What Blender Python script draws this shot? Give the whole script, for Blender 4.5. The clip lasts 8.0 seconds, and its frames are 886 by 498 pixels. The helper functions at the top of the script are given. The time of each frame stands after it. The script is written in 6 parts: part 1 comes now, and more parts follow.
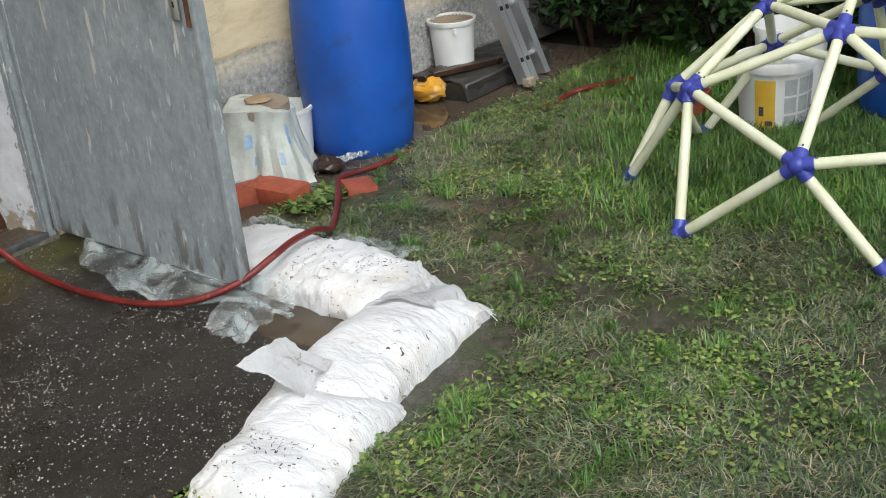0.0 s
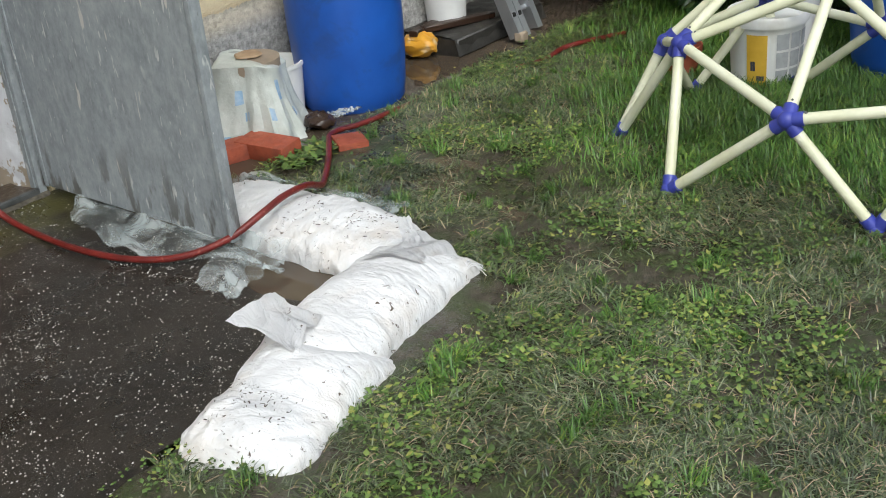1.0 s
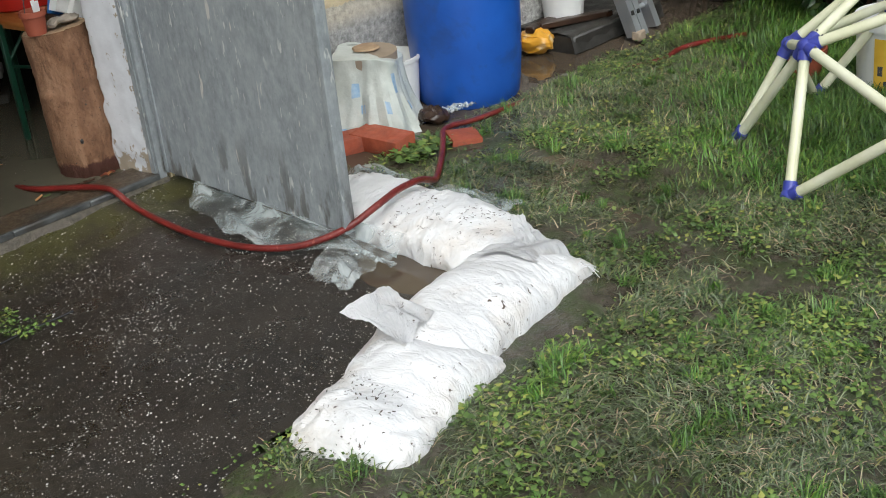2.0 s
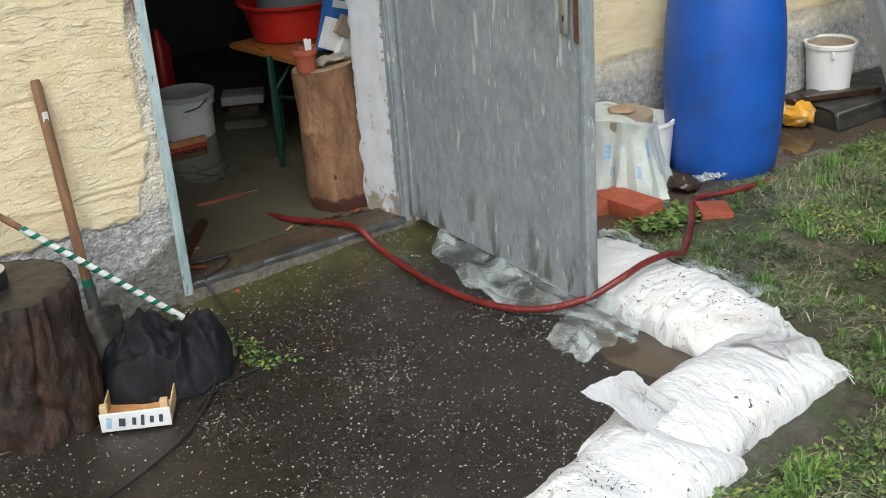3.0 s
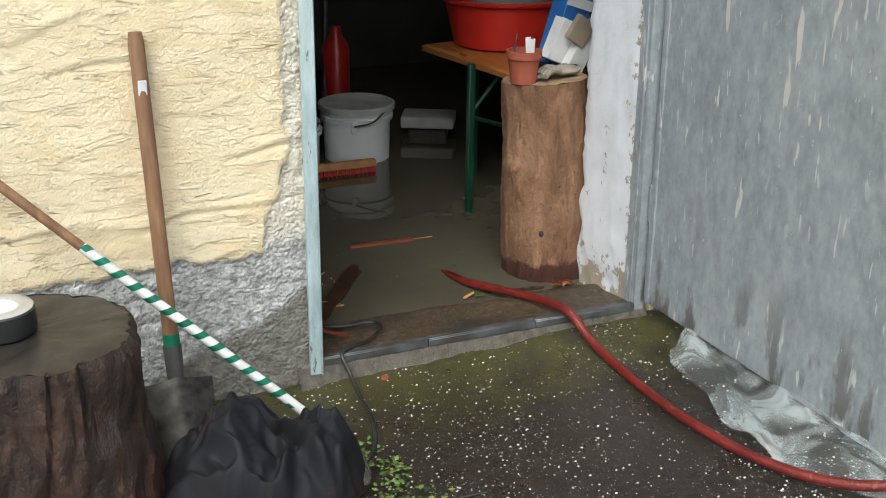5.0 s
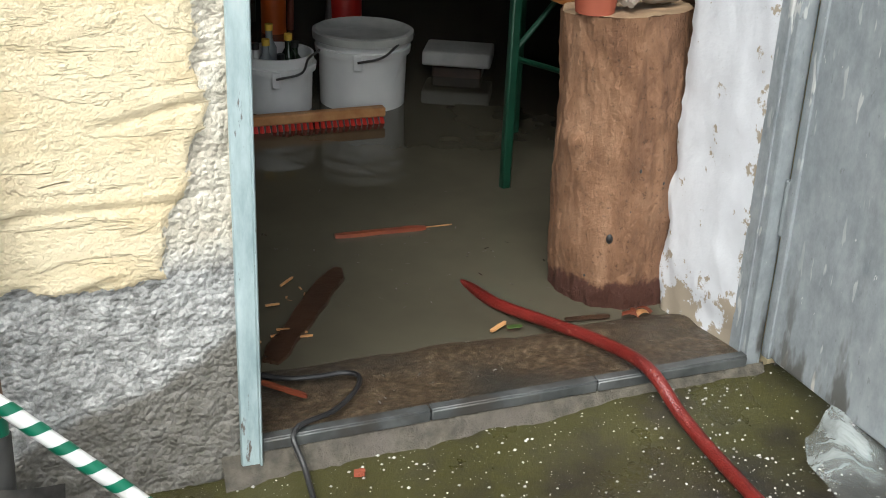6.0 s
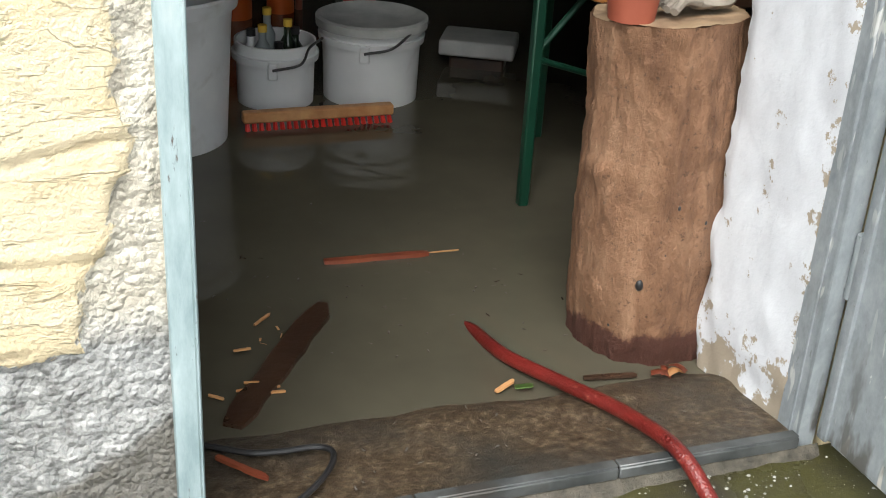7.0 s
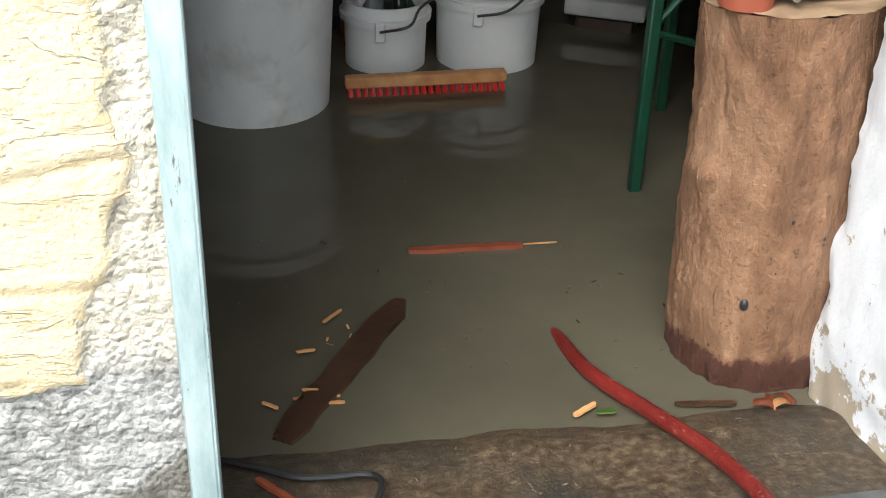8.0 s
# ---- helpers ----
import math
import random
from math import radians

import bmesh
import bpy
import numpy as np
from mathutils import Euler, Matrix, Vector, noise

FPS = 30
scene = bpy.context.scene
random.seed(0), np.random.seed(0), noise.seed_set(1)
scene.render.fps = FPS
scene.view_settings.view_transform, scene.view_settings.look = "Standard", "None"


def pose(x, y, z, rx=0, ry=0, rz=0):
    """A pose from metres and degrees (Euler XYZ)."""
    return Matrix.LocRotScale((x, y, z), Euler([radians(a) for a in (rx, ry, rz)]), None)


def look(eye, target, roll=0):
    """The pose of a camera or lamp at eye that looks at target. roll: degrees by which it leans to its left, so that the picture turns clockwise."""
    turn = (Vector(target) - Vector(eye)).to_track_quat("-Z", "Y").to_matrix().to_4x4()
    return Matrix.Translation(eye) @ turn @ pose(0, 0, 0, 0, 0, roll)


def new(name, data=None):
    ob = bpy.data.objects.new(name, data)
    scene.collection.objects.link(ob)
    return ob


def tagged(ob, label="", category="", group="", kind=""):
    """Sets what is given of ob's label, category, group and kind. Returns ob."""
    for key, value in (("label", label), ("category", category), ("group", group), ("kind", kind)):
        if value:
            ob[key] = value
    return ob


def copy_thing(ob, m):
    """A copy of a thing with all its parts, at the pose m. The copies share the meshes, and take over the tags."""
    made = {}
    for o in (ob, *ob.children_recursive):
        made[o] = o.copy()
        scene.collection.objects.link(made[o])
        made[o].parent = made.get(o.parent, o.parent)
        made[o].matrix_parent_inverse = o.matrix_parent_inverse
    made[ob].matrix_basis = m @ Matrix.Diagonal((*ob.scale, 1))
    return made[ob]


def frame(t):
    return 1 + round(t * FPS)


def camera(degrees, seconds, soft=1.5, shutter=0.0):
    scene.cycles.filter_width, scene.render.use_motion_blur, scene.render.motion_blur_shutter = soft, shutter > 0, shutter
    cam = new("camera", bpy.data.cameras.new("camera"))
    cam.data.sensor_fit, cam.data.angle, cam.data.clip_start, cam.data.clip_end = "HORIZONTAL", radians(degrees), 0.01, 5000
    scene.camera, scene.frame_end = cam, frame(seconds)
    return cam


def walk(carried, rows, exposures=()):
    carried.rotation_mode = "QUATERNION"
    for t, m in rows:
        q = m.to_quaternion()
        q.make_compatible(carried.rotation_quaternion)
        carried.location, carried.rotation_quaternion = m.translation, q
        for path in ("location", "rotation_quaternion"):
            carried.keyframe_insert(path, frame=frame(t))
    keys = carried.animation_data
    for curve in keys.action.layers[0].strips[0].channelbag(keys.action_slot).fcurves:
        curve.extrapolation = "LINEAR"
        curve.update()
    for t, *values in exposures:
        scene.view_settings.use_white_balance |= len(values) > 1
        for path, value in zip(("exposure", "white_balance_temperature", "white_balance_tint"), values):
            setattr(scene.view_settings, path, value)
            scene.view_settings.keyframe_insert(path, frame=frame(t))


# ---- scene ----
cam = camera(41.0, 8.0, soft=1.0)
PATH = [
    (0, (-1.216, -3.845, 1.685), (0.148, -2.631, 0.868), -5.6),
    (0.5, (-1.205, -3.855, 1.689), (0.146, -2.657, 0.83), -6.0),
    (1, (-1.211, -3.867, 1.684), (0.128, -2.674, 0.801), -5.7),
    (1.2, (-1.231, -3.862, 1.694), (0.102, -2.669, 0.801), -5.7),
    (2.3, (-1.227, -3.789, 1.694), (-0.07, -2.413, 0.818), -5.4),
    (2.5, (-1.243, -3.737, 1.786), (-0.134, -2.324, 0.906), -4.8),
    (3, (-1.25, -3.69, 1.797), (-0.279, -2.139, 0.99), -4.2),
    (3.5, (-1.373, -3.675, 1.768), (-0.478, -2.041, 1.041), -2.5),
    (4, (-1.18, -3.42, 1.705), (-0.427, -1.703, 1.007), -1.9),
    (4.2, (-1.135, -3.265, 1.62), (-0.373, -1.543, 0.947), -1.2),
    (5.3, (-0.634, -2.228, 1.252), (0.111, -0.537, 0.488), 1.3),
    (5.5, (-0.548, -2.041, 1.195), (0.185, -0.365, 0.387), 1.7),
    (6, (-0.329, -1.543, 1.099), (0.357, 0.146, 0.276), 2.4),
    (6.5, (-0.238, -1.311, 1.081), (0.492, 0.355, 0.249), 4.2),
    (7, (-0.156, -1.219, 1.075), (0.479, 0.462, 0.198), 3.5),
    (7.5, (-0.038, -1.127, 1.1), (0.383, 0.607, 0.196), 1.6),
    (8, (0.019, -1.051, 1.095), (0.389, 0.648, 0.106), 1.9),
]
walk(cam, [(t, look(eye, target, roll)) for t, eye, target, roll in PATH],
     exposures=[(0.0, 0.06, 6250, 5), (2.5, 0.06, 6250, 5), (3.5, 0.29, 6250, 4), (5.5, 0.56, 6250, 4), (6.5, 0.85, 6300, 5), (7.0, 0.92, 6300, 5), (7.5, 1.12, 6300, 5), (8.0, 1.2, 6300, 5)])

PI = math.pi
# ---- world, sun ----
world = bpy.data.worlds.new("overcast")
scene.world = world
world.use_nodes = True
wn = world.node_tree.nodes
sky = wn.new("ShaderNodeTexSky")
sky.sky_type = "NISHITA"
sky.sun_disc = False
sky.sun_elevation = radians(52)
sky.sun_rotation = radians(217)
sky.dust_density = 4.0
sky.ozone_density = 0.6
whiten = wn.new("ShaderNodeHueSaturation")
whiten.inputs["Saturation"].default_value = 0.35
world.node_tree.links.new(sky.outputs[0], whiten.inputs["Color"])
world.node_tree.links.new(whiten.outputs[0], wn["Background"].inputs["Color"])
wn["Background"].inputs["Strength"].default_value = 0.185
sun = new("sun", bpy.data.lights.new("sun", "SUN"))
sun.data.energy = 1.15
sun.data.angle = radians(40)
sun.data.color = (1.0, 0.97, 0.92)
sun.matrix_world = look((-3.2, -4.3, 6.2), (0, 0, 0))


# ---- materials ----
def ramp_node(nt, stops, socket):
    r = nt.nodes.new("ShaderNodeValToRGB")
    els = r.color_ramp.elements
    while len(els) < len(stops):
        els.new(0.5)
    for e, (p, c) in zip(els, stops):
        e.position, e.color = p, (*c, 1)
    nt.links.new(socket, r.inputs[0])
    return r.outputs[0]


def noise_node(nt, vec, scale, detail=5, rough=0.55, distort=0.0):
    n = nt.nodes.new("ShaderNodeTexNoise")
    n.inputs["Scale"].default_value = scale
    n.inputs["Detail"].default_value = detail
    n.inputs["Roughness"].default_value = rough
    n.inputs["Distortion"].default_value = distort
    nt.links.new(vec, n.inputs["Vector"])
    return n.outputs[0]


def voronoi_node(nt, vec, scale, feature="F1"):
    n = nt.nodes.new("ShaderNodeTexVoronoi")
    n.feature = feature
    n.inputs["Scale"].default_value = scale
    nt.links.new(vec, n.inputs["Vector"])
    return n.outputs["Distance"]


def map_node(nt, socket, a, b, c=0.0, d=1.0):
    n = nt.nodes.new("ShaderNodeMapRange")
    for i, v in enumerate((a, b, c, d)):
        n.inputs[i + 1].default_value = v
    nt.links.new(socket, n.inputs[0])
    return n.outputs[0]


def mix_node(nt, fac, a, b):
    n = nt.nodes.new("ShaderNodeMix")
    n.data_type = "RGBA"
    if isinstance(fac, float):
        n.inputs[0].default_value = fac
    else:
        nt.links.new(fac, n.inputs[0])
    for i, v in ((6, a), (7, b)):
        if isinstance(v, tuple):
            n.inputs[i].default_value = (*v, 1)
        else:
            nt.links.new(v, n.inputs[i])
    return n.outputs[2]


def math_node(nt, op, a, b=0.0):
    n = nt.nodes.new("ShaderNodeMath")
    n.operation = op
    for i, v in enumerate((a, b)):
        if isinstance(v, (int, float)):
            n.inputs[i].default_value = v
        else:
            nt.links.new(v, n.inputs[i])
    return n.outputs[0]


def base_mat(name):
    m = bpy.data.materials.new(name)
    m.use_nodes = True
    nt = m.node_tree
    tc = nt.nodes.new("ShaderNodeTexCoord")
    return m, nt, nt.nodes["Principled BSDF"], tc.outputs["Object"]


def bump_to(nt, bsdf, height, strength, distance):
    b = nt.nodes.new("ShaderNodeBump")
    b.inputs["Strength"].default_value = strength
    b.inputs["Distance"].default_value = distance
    nt.links.new(height, b.inputs["Height"])
    nt.links.new(b.outputs[0], bsdf.inputs["Normal"])


def stretched(nt, vec, s):
    n = nt.nodes.new("ShaderNodeMapping")
    n.inputs["Scale"].default_value = s
    nt.links.new(vec, n.inputs["Vector"])
    return n.outputs[0]


def surface(name, cols, scale=12.0, rough=(0.5, 0.7), bump=0.3, bscale=90.0, dist=0.004, metal=0.0,
            stretch=(1, 1, 1), stain=None, random_tint=0.0, island=False):
    """cols: colours of the fine grain, dark to light; stain: (colour, scale, from, to) of large patches."""
    m, nt, b, vec = base_mat(name)
    v = stretched(nt, vec, stretch)
    n1 = noise_node(nt, v, scale)
    k = len(cols)
    col = ramp_node(nt, [(0.3 + 0.4 * i / max(1, k - 1), c) for i, c in enumerate(cols)], n1)
    if stain:
        s = map_node(nt, noise_node(nt, v, stain[1], 4, 0.6, 0.4), stain[2], stain[3])
        col = mix_node(nt, s, col, stain[0])
    if random_tint:
        if island:
            g = nt.nodes.new("ShaderNodeNewGeometry").outputs["Random Per Island"]
        else:
            g = nt.nodes.new("ShaderNodeObjectInfo").outputs["Random"]
        h = nt.nodes.new("ShaderNodeHueSaturation")
        nt.links.new(map_node(nt, g, 0, 1, 1 - random_tint, 1 + random_tint), h.inputs["Value"])
        nt.links.new(col, h.inputs["Color"])
        col = h.outputs[0]
    nt.links.new(col, b.inputs["Base Color"])
    nt.links.new(map_node(nt, noise_node(nt, v, scale * 0.6), 0.3, 0.7, rough[0], rough[1]), b.inputs["Roughness"])
    b.inputs["Metallic"].default_value = metal
    bump_to(nt, b, noise_node(nt, v, bscale, 6, 0.6), bump, dist)
    return m


M_BLUE = surface("blue_plastic", [(0.012, 0.075, 0.36), (0.016, 0.10, 0.46)], 5, (0.32, 0.5), 0.12, 40, 0.003, stain=((0.02, 0.06, 0.22), 7, 0.55, 0.75))
M_WHITEPL = surface("white_plastic", [(0.66, 0.66, 0.66), (0.78, 0.78, 0.76)], 6, (0.35, 0.5), 0.08, 60, 0.002, stain=((0.45, 0.42, 0.37), 5, 0.55, 0.8))
M_LID = surface("dusty_lid", [(0.33, 0.33, 0.31), (0.5, 0.5, 0.47)], 14, (0.6, 0.8), 0.15, 90, 0.002)
M_RED = surface("red_plastic", [(0.45, 0.018, 0.012), (0.6, 0.03, 0.02)], 6, (0.3, 0.45), 0.05, 60, 0.002)
M_GREYPL = surface("grey_plastic", [(0.17, 0.19, 0.19), (0.23, 0.25, 0.25)], 6, (0.4, 0.6), 0.08, 60, 0.002, stain=((0.09, 0.1, 0.1), 4, 0.5, 0.8))
M_TERRA = surface("terracotta", [(0.24, 0.055, 0.028), (0.32, 0.08, 0.042)], 14, (0.6, 0.8), 0.2, 120, 0.002)
M_BRICK = surface("red_brick", [(0.27, 0.055, 0.025), (0.42, 0.10, 0.05)], 22, (0.5, 0.8), 0.5, 130, 0.004, stain=((0.16, 0.05, 0.035), 9, 0.5, 0.75), random_tint=0.15)
M_WOODOLD = surface("weathered_wood", [(0.14, 0.07, 0.036), (0.28, 0.15, 0.075)], 6, (0.55, 0.75), 0.35, 40, 0.003, stretch=(9, 9, 0.8), stain=((0.12, 0.06, 0.035), 3, 0.5, 0.8))
M_TABLE = surface("varnished_table", [(0.27, 0.10, 0.025), (0.37, 0.15, 0.04)], 5, (0.25, 0.4), 0.1, 30, 0.002, stretch=(8, 1, 8))
M_WETWOOD = surface("soaked_wood", [(0.022, 0.012, 0.008), (0.055, 0.028, 0.016)], 12, (0.2, 0.45), 0.4, 60, 0.004)
M_REDWOOD = surface("red_brown_stick", [(0.16, 0.035, 0.018), (0.26, 0.07, 0.03)], 14, (0.25, 0.5), 0.3, 60, 0.003)
M_PALEWOOD = surface("pale_wood", [(0.42, 0.27, 0.13), (0.62, 0.44, 0.24)], 9, (0.5, 0.7), 0.25, 60, 0.003)
M_CHIP = surface("fresh_splinter", [(0.40, 0.17, 0.06), (0.6, 0.33, 0.14)], 20, (0.35, 0.6), 0.3, 90, 0.003)
M_CUT = surface("sawn_end", [(0.30, 0.20, 0.12), (0.44, 0.31, 0.19)], 18, (0.6, 0.8), 0.4, 90, 0.003, stain=((0.14, 0.08, 0.05), 8, 0.5, 0.75))
M_EDGE = surface("grey_edging", [(0.035, 0.038, 0.038), (0.12, 0.125, 0.125)], 14, (0.4, 0.6), 0.3, 60, 0.003, metal=0.2, stain=((0.05, 0.045, 0.04), 9, 0.5, 0.65))
M_ALU = surface("aluminium", [(0.5, 0.52, 0.55), (0.62, 0.64, 0.67)], 8, (0.3, 0.5), 0.1, 60, 0.002, metal=0.75, stretch=(1, 1, 0.15))
M_DARKMETAL = surface("dark_steel", [(0.05, 0.05, 0.052), (0.11, 0.105, 0.10)], 12, (0.35, 0.6), 0.3, 60, 0.003, metal=0.5)
M_CHROME = surface("worn_aluminium_handle", [(0.55, 0.55, 0.54), (0.66, 0.66, 0.64)], 12, (0.25, 0.4), 0.1, 60, 0.002, metal=0.8)
M_RUST = surface("rust", [(0.07, 0.03, 0.018), (0.17, 0.07, 0.035)], 30, (0.7, 0.9), 0.5, 120, 0.003, metal=0.1)
M_BLACK = surface("black_rubber", [(0.012, 0.012, 0.013), (0.028, 0.027, 0.027)], 12, (0.3, 0.5), 0.15, 80, 0.002)
M_GREEN = surface("green_steel", [(0.005, 0.034, 0.019), (0.008, 0.052, 0.028)], 9, (0.35, 0.5), 0.1, 60, 0.002)
M_STRIPEG = surface("green_tape", [(0.005, 0.11, 0.06), (0.01, 0.16, 0.09)], 9, (0.3, 0.5), 0.1, 60, 0.002)
M_STRIPEW = surface("white_tape", [(0.62, 0.63, 0.62), (0.76, 0.76, 0.74)], 14, (0.35, 0.5), 0.1, 60, 0.002, stain=((0.4, 0.38, 0.33), 9, 0.55, 0.8))
M_CLOTH = surface("black_cloth", [(0.007, 0.007, 0.009), (0.016, 0.016, 0.019)], 12, (0.55, 0.8), 0.35, 260, 0.0015, stain=((0.05, 0.028, 0.018), 7, 0.6, 0.78))
M_HUB = surface("blue_hub", [(0.03, 0.04, 0.25), (0.05, 0.065, 0.36)], 12, (0.35, 0.5), 0.1, 60, 0.002)
M_STRUT = surface("cream_tube", [(0.62, 0.62, 0.42), (0.76, 0.76, 0.6)], 5, (0.3, 0.5), 0.08, 50, 0.002, stain=((0.5, 0.5, 0.32), 6, 0.5, 0.8))
M_CONCRETE = surface("damp_concrete", [(0.032, 0.021, 0.012), (0.066, 0.045, 0.027), (0.15, 0.11, 0.070)], 75, (0.3, 0.6), 0.7, 160, 0.004, stain=((0.032, 0.03, 0.025), 4, 0.45, 0.7))
M_SLAB = surface("wet_grey_concrete", [(0.022, 0.021, 0.019), (0.052, 0.049, 0.044)], 22, (0.3, 0.6), 0.5, 90, 0.004, stain=((0.022, 0.021, 0.019), 5, 0.45, 0.7))
M_MORTAR = surface("crumbling_mortar", [(0.034, 0.03, 0.023), (0.12, 0.105, 0.08)], 45, (0.7, 0.9), 0.8, 70, 0.008, stain=((0.10, 0.085, 0.07), 8, 0.45, 0.7))
# very dark base colour: the gloom of the room is painted in
M_ROOM = surface("gloom_tinted_wall", [(0.042, 0.040, 0.036), (0.075, 0.071, 0.064)], 6, (0.8, 0.95), 0.4, 50, 0.004, stain=((0.08, 0.075, 0.07), 2, 0.45, 0.7))
M_PLASTER = surface("plain_yellow_render", [(0.62, 0.50, 0.29), (0.75, 0.62, 0.38)], 9, (0.75, 0.95), 0.6, 60, 0.006)
M_ROOF = surface("unseen_roof_slab", [(0.10, 0.06, 0.05), (0.16, 0.1, 0.08)], 9, (0.7, 0.9), 0.4, 60, 0.004)
M_CARDBLUE = surface("blue_carton", [(0.02, 0.10, 0.32), (0.03, 0.14, 0.4)], 8, (0.4, 0.6), 0.05, 60, 0.002)
M_CARDWHITE = surface("white_carton", [(0.6, 0.6, 0.6), (0.74, 0.74, 0.72)], 8, (0.5, 0.7), 0.05, 60, 0.002)
M_CARD = surface("grey_brown_card", [(0.24, 0.19, 0.14), (0.34, 0.27, 0.2)], 8, (0.7, 0.9), 0.1, 60, 0.002)
M_INK = surface("dark_print", [(0.03, 0.035, 0.06), (0.06, 0.06, 0.08)], 20, (0.5, 0.7), 0.05, 60, 0.001)
M_INKGREY = surface("grey_print", [(0.3, 0.31, 0.33), (0.42, 0.43, 0.45)], 40, (0.5, 0.7), 0.05, 60, 0.001)
M_INKYEL = surface("yellow_print", [(0.6, 0.36, 0.03), (0.72, 0.46, 0.06)], 12, (0.5, 0.7), 0.05, 60, 0.001)
M_INKBLUE = surface("pale_blue_print", [(0.2, 0.36, 0.55), (0.42, 0.54, 0.66)], 30, (0.45, 0.6), 0.05, 60, 0.001)
M_GLOVE = surface("dirty_glove", [(0.19, 0.16, 0.13), (0.34, 0.30, 0.25)], 18, (0.8, 0.95), 0.5, 120, 0.003)
M_FOAM = surface("white_foam", [(0.36, 0.36, 0.35), (0.52, 0.52, 0.50)], 10, (0.6, 0.8), 0.3, 140, 0.003)
M_YELBAG = surface("yellow_bag", [(0.6, 0.27, 0.02), (0.75, 0.42, 0.05)], 9, (0.3, 0.5), 0.5, 40, 0.006, stain=((0.7, 0.6, 0.45), 9, 0.5, 0.65))
M_GLASSDARK = surface("dark_bottle", [(0.012, 0.02, 0.012), (0.02, 0.03, 0.018)], 6, (0.06, 0.12), 0.0, 60, 0.001)
M_ORANGE = surface("orange_plastic", [(0.5, 0.09, 0.012), (0.62, 0.13, 0.02)], 6, (0.35, 0.5), 0.05, 60, 0.002)
M_STONE = surface("pale_grit", [(0.22, 0.21, 0.185), (0.52, 0.50, 0.47)], 3, (0.4, 0.7), 0.1, 60, 0.001, random_tint=0.35, island=True)
M_BLADE = surface("steel_blade", [(0.035, 0.032, 0.03), (0.15, 0.14, 0.125)], 26, (0.35, 0.55), 0.3, 40, 0.003, metal=0.6, stain=((0.06, 0.04, 0.03), 7, 0.5, 0.7))
M_SILVER = surface("silver_tape", [(0.55, 0.55, 0.55), (0.7, 0.7, 0.7)], 8, (0.25, 0.4), 0.1, 60, 0.001, metal=0.6)


M_CLOTH.node_tree.nodes["Principled BSDF"].inputs["Specular IOR Level"].default_value = 0.18


def leaf_mat(name, dark, light, rough=0.45):
    m, nt, b, vec = base_mat(name)
    g = nt.nodes.new("ShaderNodeNewGeometry").outputs["Random Per Island"]
    col = ramp_node(nt, [(0.0, dark), (0.75, light), (1.0, (light[0] * 2.2, light[1] * 1.35, light[2] * 1.5))], g)
    patch = map_node(nt, noise_node(nt, vec, 2.5, 3), 0.35, 0.65, 0.65, 1.2)
    h = nt.nodes.new("ShaderNodeHueSaturation")
    nt.links.new(col, h.inputs["Color"])
    nt.links.new(patch, h.inputs["Value"])
    nt.links.new(h.outputs[0], b.inputs["Base Color"])
    b.inputs["Roughness"].default_value = rough
    b.inputs["Subsurface Weight"].default_value = 0.0
    return m


M_GRASS = leaf_mat("grass_blades", (0.016, 0.032, 0.009), (0.12, 0.185, 0.055), 0.32)
M_TALL = leaf_mat("tall_grass", (0.036, 0.09, 0.012), (0.085, 0.195, 0.025))
# flattened blades; the pale tint paints the wet lawn's silvery sheen
M_FLATGRASS = leaf_mat("sheen_pale_flat_grass", (0.055, 0.072, 0.040), (0.26, 0.30, 0.19), 0.16)
M_WEED = leaf_mat("weed_leaves", (0.034, 0.066, 0.013), (0.135, 0.22, 0.048))
M_HEDGE = leaf_mat("hedge_leaves", (0.012, 0.032, 0.009), (0.035, 0.085, 0.02), 0.35)


